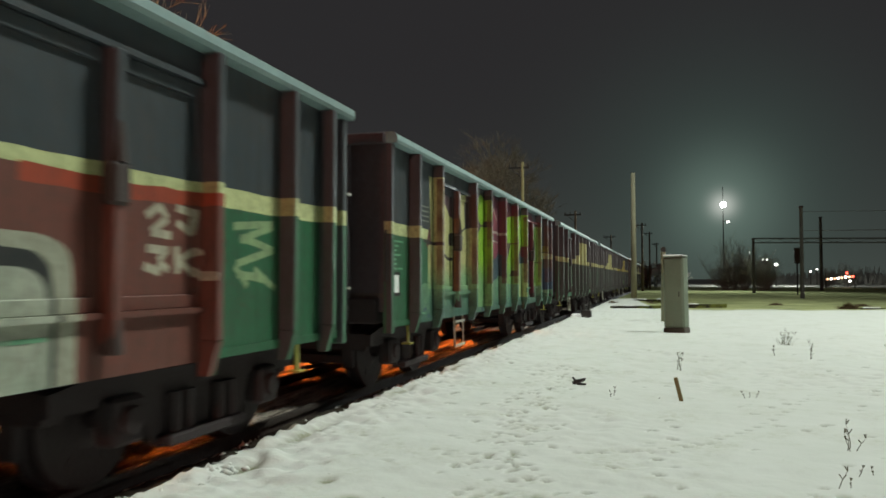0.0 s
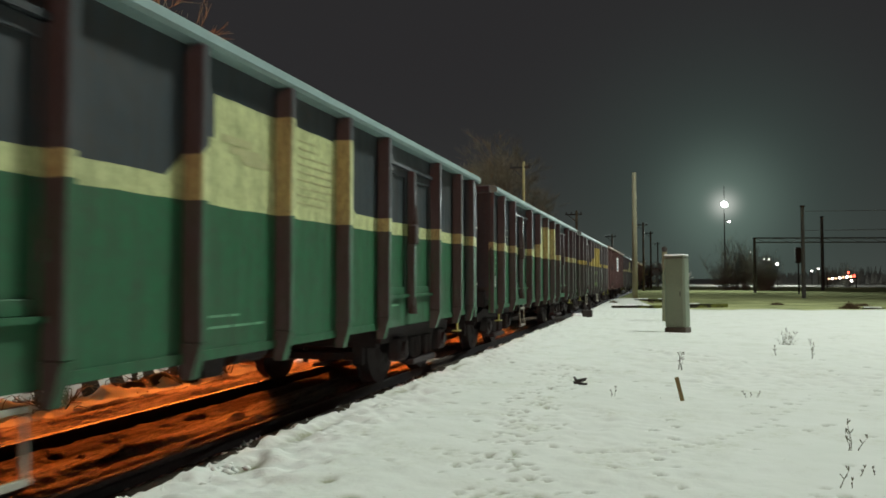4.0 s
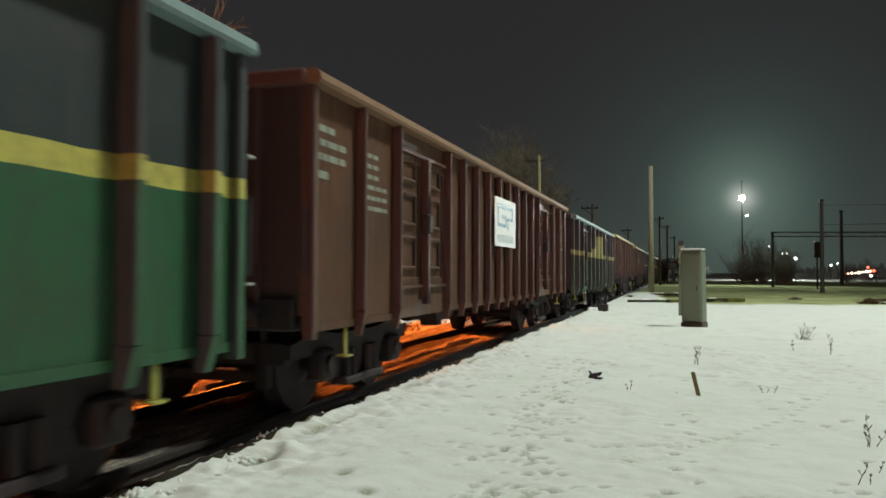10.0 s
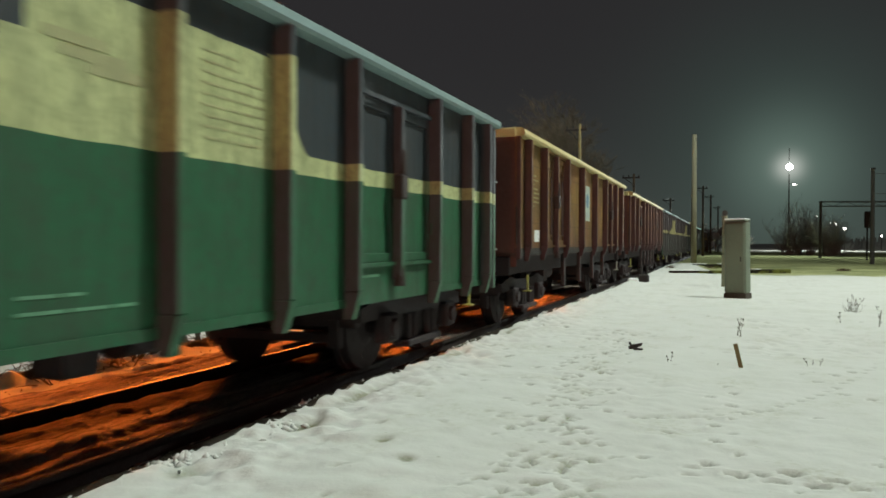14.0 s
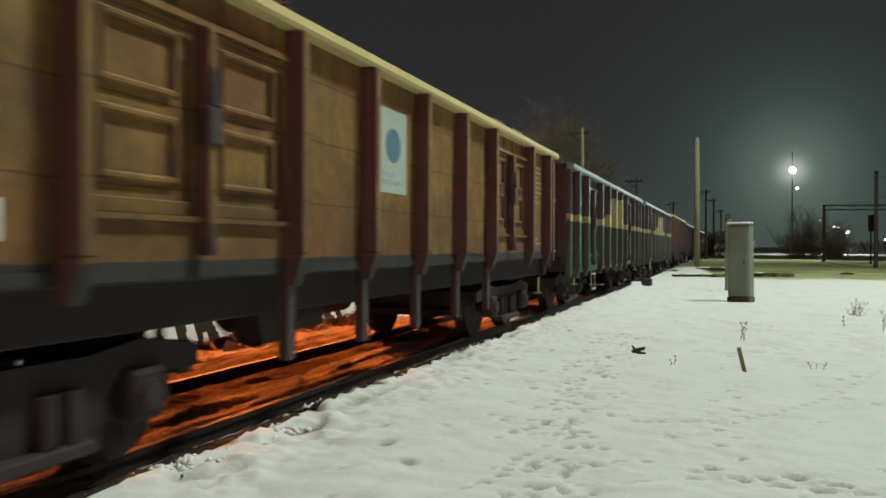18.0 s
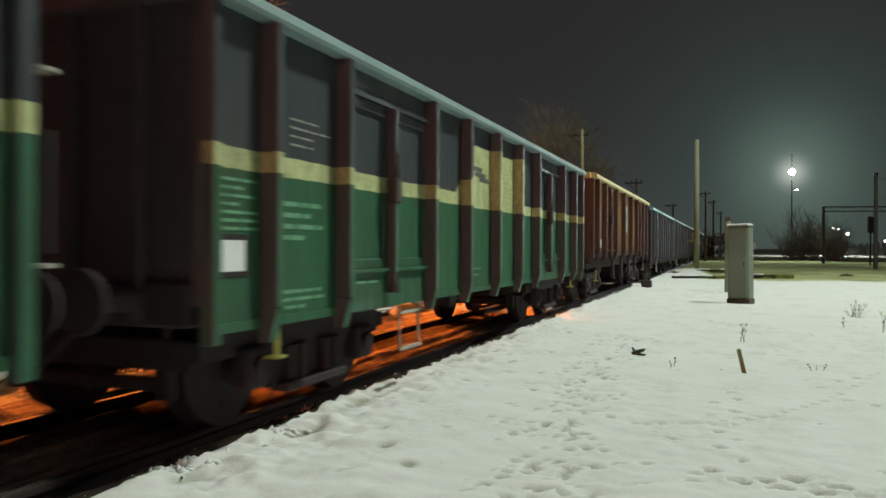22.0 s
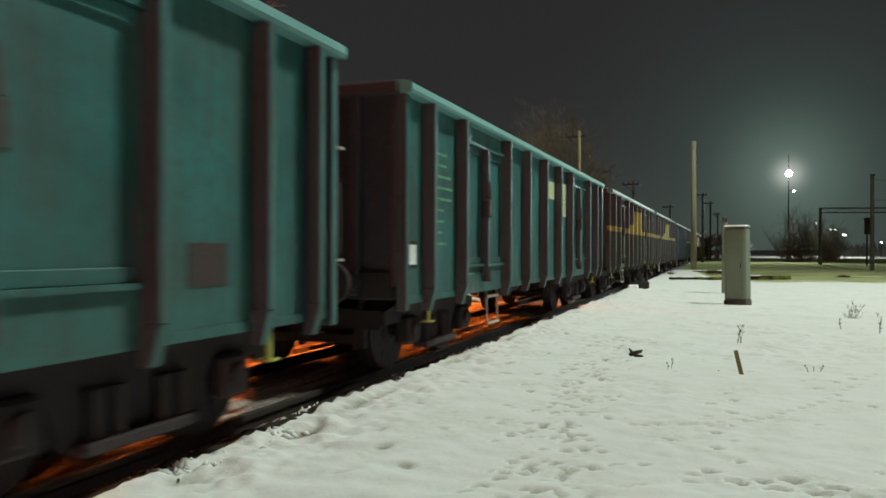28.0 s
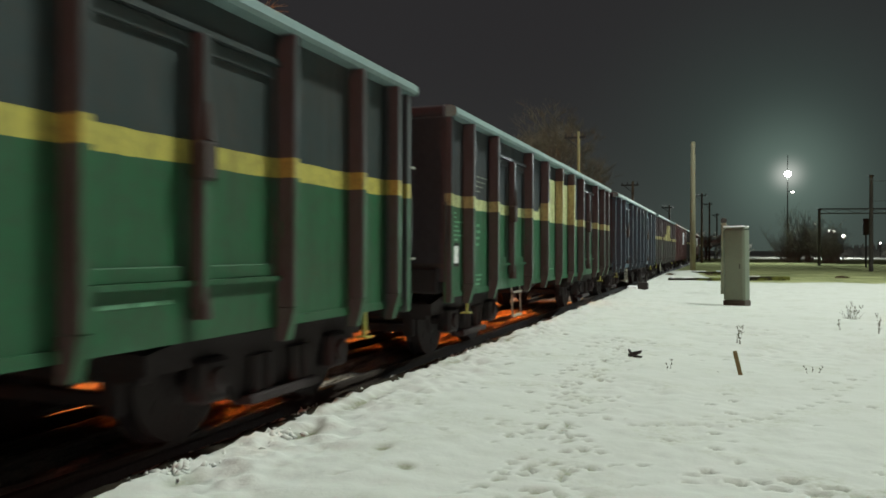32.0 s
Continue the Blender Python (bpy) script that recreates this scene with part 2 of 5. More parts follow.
    for p, q, t in (((-1.16, 2.36), (-1.0, 2.26), 0.07), ((-1.0, 2.26), (-0.3, 2.27), 0.045), ((-0.66, 2.72), (-0.4, 2.5), 0.04), ((-1.12, 2.02), (-0.75, 2.10), 0.022), ((-0.75, 2.10), (-0.3, 2.08), 0.022), ((-0.35, 2.25), (-0.12, 2.25), 0.05), ((0.26, 2.03), (0.62, 2.02), 0.025), ((0.30, 1.30), (0.64, 1.29), 0.02)):
        col = n.mix(stroke(n, u, z, p, q, t), col, (0.42, 0.42, 0.33))
    # the large angular lime letter
    col = n.mix(poly(n, u, z, (0.27, 2.04), (0.46, 2.04), (0.46, 2.72), (0.27, 2.72)), col, (0.055, 0.03, 0.022))
    col = n.mix(poly(n, u, z, (0.2, 1.36), (1.0, 2.04), (1.0, 2.14), (0.42, 2.14), (0.36, 1.9)), col, (0.06, 0.03, 0.028))
    big = either(n, poly(n, u, z, (0.46, 2.12), (2.17, 2.15), (2.18, 2.82), (1.3, 2.74), (0.46, 2.62)), poly(n, u, z, (1.25, 1.46), (2.16, 2.15), (1.25, 2.2)), poly(n, u, z, (0.08, 1.30), (0.82, 1.42), (1.25, 1.70), (1.25, 2.16), (0.96, 2.1)),
                 poly(n, u, z, (0.1, 1.28), (1.3, 1.28), (1.3, 1.47), (0.3, 1.47)))
    col = n.mix(big, col, n.mix(n.ramp(wild, 1.4, 1.8), (0.17, 0.34, 0.10), lime))
    col = n.mix(poly(n, u, z, (0.78, 1.43), (1.28, 1.46), (1.25, 1.70)), col, (0.05, 0.045, 0.03))
    col = n.mix(poly(n, u, z, (1.28, 1.44), (1.75, 1.38), (1.82, 1.72), (2.17, 2.13)), col, mauve)
    col = n.mix(inside(n, poly(n, u, z, (1.2, 0.95), (2.45, 1.0), (2.43, 1.45), (1.2, 1.47)), over(n, patchy, 0.40)), col, pale)
    col = n.mix(poly(n, u, z, (1.78, 1.3), (2.42, 1.3), (2.42, 1.74), (1.78, 1.72)), col, pale)
    # arch, maroon bar and the last narrow letters
    col = n.mix(slab(n, u, z, 2.46, 3.05, 1.2, 1.84), col, teal)
    col = n.mix(either(n, blob(n, u, z, 2.84, 1.86, 0.38, 0.16, 2.4)), col, (0.045, 0.085, 0.03))
    for p, q in (((2.48, 1.84), (2.75, 1.85)), ((2.75, 1.85), (3.1, 1.78)), ((3.46, 1.75), (3.9, 1.69)), ((5.08, 1.95), (5.9, 2.02))):
        col = n.mix(stroke(n, u, z, p, q, 0.035), col, (0.38, 0.40, 0.33))
    col = n.mix(slab(n, u, z, 3.05, 3.58, 1.0, 2.78), col, maroon)
    col = n.mix(poly(n, u, z, (3.5, 1.76), (4.12, 1.78), (4.4, 2.74), (3.72, 2.74)), col, (0.06, 0.035, 0.028))
    col = n.mix(either(n, poly(n, u, z, (3.64, 1.8), (4.08, 1.8), (4.1, 2.68), (3.86, 2.66)), poly(n, u, z, (3.76, 1.22), (4.06, 1.22), (4.08, 1.78), (3.86, 1.78)), poly(n, u, z, (4.12, 1.84), (4.22, 1.84), (4.24, 2.7), (4.12, 2.68))), col, (0.20, 0.38, 0.08))
    col = n.mix(slab(n, u, z, 4.08, 4.13, 1.2, 2.65), col, (0.13, 0.06, 0.025))
    col = n.mix(poly(n, u, z, (4.30, 1.82), (4.45, 1.84), (4.46, 2.62), (4.32, 2.6)), col, (0.27, 0.36, 0.20))
    col = n.mix(poly(n, u, z, (4.5, 1.62), (5.08, 1.92), (5.02, 2.58), (4.52, 2.56)), col, lime)
    col = n.mix(poly(n, u, z, (5.06, 2.08), (5.42, 2.10), (5.2, 2.32)), col, (0.22, 0.19, 0.03))
    col = n.mix(slab(n, u, z, 4.25, 4.5, 1.55, 1.8), col, dark)
    col = n.mix(inside(n, slab(n, u, z, 4.32, 5.6, 0.95, 1.56), over(n, patchy, 0.47)), col, (0.17, 0.32, 0.19))
    col = n.mix(inside(n, slab(n, u, z, 4.45, 6.1, 1.1, 1.7), over(n, n.noise(v, 1.6, 2), 0.5)), col, (0.035, 0.075, 0.13))
    # most posts kept a brown coat
    post = inside(n, over(n, n.m("ABSOLUTE", n.xyz(v)[0]), 1.46), over(n, z, 1.3), under(n, z, 2.78), over(n, u, -4.7))
    return n.mix(n.m("MULTIPLY", post, n.ramp(n.noise(v, 2.0, 3), 0.35, 0.6, 0.35, 0.85)), col, (0.11, 0.035, 0.025))


def sprayed_box(n, u, z, v):
    """Spray paint over the lower half: rust-red ground with a pale rounded shape and pale strokes."""
    col = banded(NAVY, CREAM, GREEN, False)(n, u, z, v)
    u = n.m("ADD", u, 0.09)
    wild = n.m("MULTIPLY_ADD", n.m("SUBTRACT", n.noise(v, 1.4, 3), 0.5), 0.10, z)
    here = inside(n, under(n, n.m("MULTIPLY_ADD", n.noise(v, 3.0, 2), 0.1, u), 4.2), over(n, u, -2.5))
    col = n.mix(inside(n, here, under(n, wild, 1.97)), col, (0.145, 0.048, 0.035))
    col = n.mix(inside(n, here, under(n, wild, 1.98), over(n, wild, 1.88), over(n, u, 2.55)), col, (0.34, 0.055, 0.024))
    col = n.mix(blob(n, u, z, 1.98, 1.08, 0.95, 0.55, 7.0), col, (0.36, 0.37, 0.28))
    col = n.mix(blob(n, u, z, 1.93, 1.08, 0.86, 0.47, 7.0), col, (0.02, 0.025, 0.025))
    col = n.mix(blob(n, u, z, 1.93, 1.04, 0.82, 0.41, 7.0), col, n.mix(n.ramp(n.noise(v, 2.5, 3), 0.4, 0.65), (0.28, 0.33, 0.25), (0.40, 0.43, 0.34)))
    marks = None
    for p, q in (((3.53, 1.78), (3.66, 1.86)), ((3.66, 1.86), (3.74, 1.78)), ((3.74, 1.78), (3.58, 1.68)), ((3.58, 1.68), (3.78, 1.67)), ((3.84, 1.86), (4.04, 1.83)), ((4.02, 1.85), (3.98, 1.68)), ((3.84, 1.76), (3.99, 1.70)),
                 ((3.54, 1.58), (3.76, 1.57)), ((3.74, 1.58), (3.66, 1.50)), ((3.66, 1.50), (3.76, 1.44)), ((3.52, 1.47), (3.68, 1.43)), ((3.84, 1.6), (3.86, 1.42)), ((3.86, 1.5), (4.04, 1.58)), ((3.88, 1.5), (4.08, 1.39))):
        s = stroke(n, u, z, p, q, 0.055)
        marks = s if marks is None else n.m("MAXIMUM", marks, s)
    col = n.mix(marks, col, (0.45, 0.42, 0.31))
    scrawl = None
    for p, q in (((4.5, 1.78), (5.1, 1.84)), ((5.1, 1.82), (4.6, 1.68)), ((4.6, 1.7), (5.1, 1.62)), ((5.1, 1.62), (4.55, 1.5)), ((4.55, 1.42), (5.0, 1.38)), ((4.52, 1.48), (4.7, 1.33)), ((4.8, 1.46), (5.14, 1.3))):
        s = stroke(n, u, z, p, q, 0.06)
        scrawl = s if scrawl is None else n.m("MAXIMUM", scrawl, s)
    return n.mix(n.m("MULTIPLY", scrawl, 0.85), col, (0.30, 0.42, 0.21))


def chalk_ring(n, u, z, v):
    """The banded paint with a faint sprayed ring."""
    col = banded(NAVY, CREAM, GREEN)(n, u, z, v)
    ring = inside(n, blob(n, u, z, 1.64, 1.34, 0.34, 0.42, 2.0), n.m("SUBTRACT", 1.0, blob(n, u, z, 1.64, 1.34, 0.305, 0.385, 2.0)))
    return n.mix(n.m("MULTIPLY", ring, 0.5), col, (0.10, 0.22, 0.10))


def pale_scrawl(n, u, z, v):
    """Yellow banded paint with a pale cloudy scrawl on one lower bay."""
    col = banded((0.020, 0.034, 0.035), YELLOW, (0.019, 0.098, 0.040))(n, u, z, v)
    cloud = n.noise(n.add("ShaderNodeVectorMath", v, (1, 2.2, 4.5), operation="MULTIPLY").outputs[0], 1.3, 4)
    mask = inside(n, blob(n, n.m("MULTIPLY_ADD", n.m("SUBTRACT", cloud, 0.5), 0.5, u), z, -0.68, 1.36, 0.5, 0.42), n.ramp(cloud, 0.36, 0.56))
    return n.mix(n.m("MULTIPLY", mask, 0.8), col, (0.20, 0.32, 0.13))


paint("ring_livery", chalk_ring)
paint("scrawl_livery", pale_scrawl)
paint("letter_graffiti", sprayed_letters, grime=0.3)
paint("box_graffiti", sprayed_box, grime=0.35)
paint("oxide_brown", single((0.122, 0.049, 0.020), rusty=0.2))
paint("ochre_brown", single((0.27, 0.150, 0.030), (0.026, 0.025, 0.023), 1.29, 0.62), 0.65)
paint("rusty_ochre", single((0.31, 0.172, 0.038), (0.026, 0.025, 0.023), 1.29, 0.62), 0.65)
paint("teal_paint", single((0.022, 0.152, 0.140), rust_or_shade=(0.070, 0.060, 0.078)))
paint("blue_paint", single((0.035, 0.115, 0.17), rust_or_shade=(0.045, 0.066, 0.088)))
paint("red_oxide", single((0.13, 0.03, 0.022)))
plain("rail_cap_grey", (0.24, 0.34, 0.33), 0.65, vary=0.5, scale=3, spec=0.12)
plain("rail_cap_cream", (0.60, 0.51, 0.23), 0.65, vary=0.4, scale=3, spec=0.12)
plain("rail_cap_brown", (0.25, 0.15, 0.09), 0.65, vary=0.4, scale=3, spec=0.12)
plain("rail_cap_teal", (0.16, 0.36, 0.34), 0.65, vary=0.4, scale=3, spec=0.12)
plain("underframe", (0.040, 0.032, 0.033), 0.85, vary=0.6, spec=0.2)
plain("lock_iron", (0.044, 0.032, 0.028), 0.7, vary=0.5)
plain("wagon_end", (0.054, 0.044, 0.050), 0.8, vary=0.6, scale=3)
plain("rust_end", (0.115, 0.050, 0.040), 0.8, vary=0.6, scale=3)
plain("inner_steel", (0.07, 0.05, 0.04), 0.75, vary=0.6, scale=2)
plain("wheel_steel", (0.036, 0.028, 0.029), 0.75, 0.0, spec=0.2)
plain("step_white", (0.34, 0.34, 0.28), 0.55, vary=0.5)
plain("step_yellow", (0.30, 0.30, 0.06), 0.5, vary=0.5)
plain("paper_white", (0.78, 0.80, 0.78), 0.6, vary=0.12)
plain("sign_white", (0.42, 0.50, 0.43), 0.6, vary=0.5, scale=3)
plain("letter_white", (0.30, 0.33, 0.27), 0.6, vary=0.5, scale=20)
plain("letter_green", (0.15, 0.36, 0.21), 0.6, vary=0.5, scale=20)
plain("letter_dark", (0.10, 0.11, 0.09), 0.6, vary=0.4, scale=20)
plain("letter_ochre", (0.30, 0.26, 0.11), 0.6, vary=0.6, scale=20)
plain("letter_faint", (0.45, 0.45, 0.23), 0.6, vary=0.6, scale=20)
plain("sign_blue", (0.10, 0.21, 0.29), 0.5, vary=0.15)
plain("sign_grey", (0.35, 0.42, 0.42), 0.5, vary=0.2)
plain("patch_yellow", (0.50, 0.56, 0.31), 0.5, vary=0.35, scale=4)
plain("rail_steel", (0.03, 0.021, 0.017), 0.8)
plain("rail_polish", (0.05, 0.042, 0.036), 0.8, 0.1, vary=0.4, spec=0.1)
plain("sleeper_concrete", (0.20, 0.18, 0.15), 0.85)
plain("pole_concrete", (0.31, 0.31, 0.21), 0.85, vary=0.5, scale=3)
plain("cabinet_grey", (0.185, 0.23, 0.165), 0.6, vary=0.5, scale=5)
plain("cabinet_plinth", (0.075, 0.065, 0.05), 0.9)
plain("snow_cap", (0.86, 0.88, 0.88), 0.7, vary=0.05)
# iron made greyer to put haze into the far masts and gantry
plain("greyed_iron", (0.10, 0.108, 0.102), 0.7, vary=0.4)
plain("dark_iron", (0.035, 0.033, 0.03), 0.6, 0.3)
plain("old_wood", (0.20, 0.175, 0.075), 0.9, vary=0.6, scale=8)
plain("bark", (0.11, 0.085, 0.055), 0.95, vary=0.5)
plain("twig", (0.13, 0.11, 0.072), 0.95, vary=0.4)
# pale grey here stands in for haze over the far bushes and woods
plain("thicket_twig", (0.40, 0.40, 0.36), 0.95, vary=0.4)
plain("dry_weed", (0.085, 0.085, 0.045), 0.95, vary=0.5)
plain("lamp_glass", (0.9, 0.95, 0.9), 0.3, emission=(0.93, 1.0, 0.94), strength=30.0)
plain("lamp_glow_small", (0.9, 0.9, 0.9), 0.3, emission=(1.0, 0.95, 0.88), strength=7.0)
plain("lamp_glow_amber", (0.9, 0.6, 0.4), 0.3, emission=(1.0, 0.55, 0.3), strength=3.0)
plain("lamp_glow_red", (0.9, 0.2, 0.1), 0.3, emission=(1.0, 0.10, 0.06), strength=5.0)


def snow_material():
    mat, n = fresh("snow")
    v = n.vec()
    x, y, z = n.xyz(v)
    big, mid, fine = n.noise(v, 0.35, 4), n.noise(v, 2.2, 5), n.noise(v, 26, 5, 0.7)
    col = n.mix(n.ramp(mid, 0.38, 0.7, 0.0, 0.35), (0.60, 0.62, 0.58), (0.53, 0.55, 0.50))
    # dry grass stands through the thin snow further off
    edge = n.m("ADD", n.m("ADD", y, n.m("MULTIPLY", x, -0.05)), n.m("MULTIPLY", n.m("SUBTRACT", big, 0.5), 5.0))
    edge = n.m("ADD", edge, n.ramp(x, -2.8, -0.5, -17.0, 0.0))
    grass = n.m("MULTIPLY", n.ramp(edge, 37.5, 39.0), n.ramp(edge, 128.0, 150.0, 1.0, 0.1))
    tuft = n.ramp(n.m("ADD", n.m("MULTIPLY", mid, 0.5), n.m("MULTIPLY", fine, 0.5)), 0.36, 0.62, 0.9, 1.0)
    col = n.mix(n.m("MULTIPLY", grass, tuft), col, n.mix(n.ramp(n.noise(n.add("ShaderNodeVectorMath", v, (0.5, 2.0, 1.0), operation="MULTIPLY").outputs[0], 0.45, 5, 0.7), 0.40, 0.62), (0.38, 0.40, 0.18), (0.13, 0.15, 0.06)))
    # olive soil in the prints; following pit depth, it also paints in their shade
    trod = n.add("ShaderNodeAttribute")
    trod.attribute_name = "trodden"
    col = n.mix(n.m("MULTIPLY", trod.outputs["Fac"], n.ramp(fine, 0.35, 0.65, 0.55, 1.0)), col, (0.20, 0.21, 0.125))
    dirt = n.m("MULTIPLY", n.ramp(n.noise(v, 1.1, 4, 0.6), 0.5, 0.72), n.ramp(n.noise(v, 14.0, 4, 0.75), 0.46, 0.66, 0.0, 0.6))
    col = n.mix(dirt, col, (0.33, 0.34, 0.22))
    specks = n.ramp(n.noise(v, 9.0, 3, 0.8), 0.68, 0.75, 0.0, 0.6)
    col = n.mix(specks, col, (0.22, 0.21, 0.12))
    h = n.m("ADD", n.m("MULTIPLY", mid, 0.6), n.m("MULTIPLY", n.noise(v, 11, 4, 0.6), 0.25))
    return finish(n, mat, col, 0.95, 0.0, h, 0.025, spec=0.0)


CENTRE = -4.522          # the line's middle


def trackbed_material():
    mat, n = fresh("trackbed")
    v = n.vec()
    long = n.add("ShaderNodeVectorMath", v, (1.5, 0.12, 1.0), operation="MULTIPLY").outputs[0]
    mid, fine = n.noise(long, 6.0, 6, 0.75), n.noise(v, 34, 4, 0.75)
    f = n.ramp(n.m("ADD", n.m("MULTIPLY", mid, 0.78), n.m("MULTIPLY", fine, 0.22)), 0.38, 0.62)
    col = n.mix(f, (0.085, 0.068, 0.055), (0.60, 0.53, 0.45))
    lane = n.m("MULTIPLY_ADD", n.noise(long, 3.0, 4), 0.5, n.xyz(v)[0])          # bare gravel on the far half between the rails
    bare = n.m("MULTIPLY", n.ramp(lane, CENTRE - 0.50, CENTRE - 0.42), n.ramp(lane, CENTRE + 0.12, CENTRE + 0.34, 1.0, 0.0))
    col = n.mix(n.m("MULTIPLY", bare, 0.85), col, n.mix(f, (0.06, 0.046, 0.037), (0.17, 0.135, 0.105)))
    return finish(n, mat, col, 0.85, 0.0, n.m("ADD", mid, fine), 0.05, spec=0.0)


def mossy_material():
    mat, n = fresh("mossy_wood")
    v = n.vec()
    patch, fine = n.noise(v, 0.9, 3), n.noise(v, 22, 5, 0.7)
    col = n.mix(n.ramp(patch, 0.5, 0.56), (0.022, 0.020, 0.014), (0.15, 0.165, 0.04))
    return finish(n, mat, n.mix(n.ramp(fine, 0.4, 0.7, 0.0, 0.6), col, (0.03, 0.028, 0.02)), 0.95, 0.0, fine, 0.02, spec=0.05)


snow_material(), trackbed_material(), mossy_material()
# soil under the brush; also the painted shade strip beside the near rail
plain("soil_and_shade", (0.045, 0.038, 0.028), 0.95, vary=0.6, scale=9, depth=0.03, spec=0.05)
plain("brush_twig", (0.16, 0.12, 0.075), 0.95, vary=0.4, spec=0.05)

# ---- mesh tools ----


def box(bm, x0, x1, y0, y1, z0, z1, bevel=0.0):
    vs = [bm.verts.new((x, y, z)) for x in (x0, x1) for y in (y0, y1) for z in (z0, z1)]
    fs = [bm.faces.new([vs[i] for i in q]) for q in ((0, 1, 3, 2), (4, 6, 7, 5), (0, 4, 5, 1), (2, 3, 7, 6), (0, 2, 6, 4), (1, 5, 7, 3))]
    if bevel:
        es = list({e for f in fs for e in f.edges})
        bmesh.ops.bevel(bm, geom=es, offset=bevel, segments=1, affect="EDGES")
    return bm


def tube(bm, a, b, ra, rb=None, sides=8, caps=True):
    a, b = Vector(a), Vector(b)
    rb = ra if rb is None else rb
    d = (b - a).normalized()
    s = d.orthogonal().normalized()
    t = d.cross(s)
    rings = []
    for p, r in ((a, ra), (b, rb)):
        rings.append([bm.verts.new(p + (s * math.cos(k) + t * math.sin(k)) * r) for k in (2 * math.pi * i / sides for i in range(sides))])
    for i in range(sides):
        bm.faces.new((rings[0][i], rings[0][(i + 1) % sides], rings[1][(i + 1) % sides], rings[1][i]))
    if caps:
        bm.faces.new(rings[0][::-1]), bm.faces.new(rings[1])
    return bm


def chain_tube(bm, pts, radii, sides=6):
    """One bent tube through the points."""
    rings = []
    for i, p in enumerate(pts):
        p = Vector(p)
        d = (Vector(pts[min(i + 1, len(pts) - 1)]) - Vector(pts[max(i - 1, 0)])).normalized()
        s = d.orthogonal().normalized()
        t = d.cross(s)
        rings.append([bm.verts.new(p + (s * math.cos(k) + t * math.sin(k)) * radii[i]) for k in (2 * math.pi * j / sides for j in range(sides))])
    for a, b in zip(rings[:-1], rings[1:]):
        for j in range(sides):
            bm.faces.new((a[j], a[(j + 1) % sides], b[(j + 1) % sides], b[j]))
    bm.faces.new(rings[0][::-1]), bm.faces.new(rings[-1])
    return bm


def B():
    return bmesh.new()


def part(name, bm, material, parent=None, label="", smooth=False):
    me = bpy.data.meshes.new(name)
    bmesh.ops.recalc_face_normals(bm, faces=bm.faces)
    bm.to_mesh(me)
    bm.free()
    me.materials.append(MATS[material])
    if smooth:
        me.polygons.foreach_set("use_smooth", [True] * len(me.polygons))
    ob = new(name, me)
    if parent:
        ob.parent = parent
    if label:
        ob["label"] = label
    return ob


def empty(name, place=(0, 0, 0)):
    ob = new(name)
    ob.location = place
    return ob

# ---- ground ----


def spread(fine, step, ends, grow, back=None):
    """Grid lines: even steps in the middle, growing steps towards the ends."""
    mid = list(np.arange(fine[0], fine[1] + step / 2, step))
    for sign, end, rate in ((1, ends[1], grow), (-1, ends[0], back or grow)):
        p, d = (mid[-1] if sign > 0 else mid[0]), step
        side = []
        while sign * (end - p) > 0:
            d *= rate
            p += sign * d
            side.append(p)
        mid = mid + side if sign > 0 else side[::-1] + mid
    return np.array(mid)


def smooth_noise(x, y, scale, seed):
    """Cheap value noise on arrays."""
    rng = np.random.RandomState(seed)
    table = rng.rand(256, 256)
    u, v = (0.82 * x + 0.57 * y) / scale, (0.82 * y - 0.57 * x) / scale
    i, j = np.floor(u).astype(int), np.floor(v).astype(int)
    fu, fv = u - i, v - j
    fu, fv = fu * fu * (3 - 2 * fu), fv * fv * (3 - 2 * fv)
    g = lambda a, b: table[a % 256, b % 256]
    return (g(i, j) * (1 - fu) + g(i + 1, j) * fu) * (1 - fv) + (g(i, j + 1) * (1 - fu) + g(i + 1, j + 1) * fu) * fv - 0.5


def footprints():
    """Places, turns and sizes of the prints in the snow."""
    rng = random.Random(4)
    pits = []
    for k in range(330):                                  # a trodden path beside the line
        y = 3.8 + 9.0 * rng.random() ** 1.25
        mid = -0.55 - 0.12 * y if y < 7 else -1.39 - 0.04 * (y - 7)
        pits.append((rng.gauss(mid, 0.21), y, rng.uniform(-0.9, 0.9), rng.uniform(0.22, 0.56)))
    for k in range(30):                                   # a trail crossing to the right
        pits.append((-0.2 + k * 0.12 + rng.uniform(-0.05, 0.05), 5.0 + (k % 2) * 0.14 + rng.uniform(-0.06, 0.06), 1.4, rng.uniform(0.4, 0.75)))
    for k in range(9):
        pits.append((-0.12 + (k % 2) * 0.16 + rng.uniform(-0.05, 0.05), 5.2 + k * 0.3, rng.uniform(-0.3, 0.8), rng.uniform(0.4, 0.7)))
    for k in range(26):
        pits.append((-0.75 + k * 0.1, 6.5 + 0.013 * k * k / 2 + rng.uniform(-0.05, 0.05), 1.3, rng.uniform(0.25, 0.5)))
    for k in range(40):
        pits.append((rng.gauss(2.3, 0.9), rng.gauss(9.5, 2.2), rng.uniform(0, 3), rng.uniform(0.3, 0.7)))
    for k in range(120):
        pits.append((rng.uniform(-3.1, 3.6), rng.uniform(3.8, 16), rng.uniform(0, 3), rng.uniform(0.25, 0.6)))
    return pits


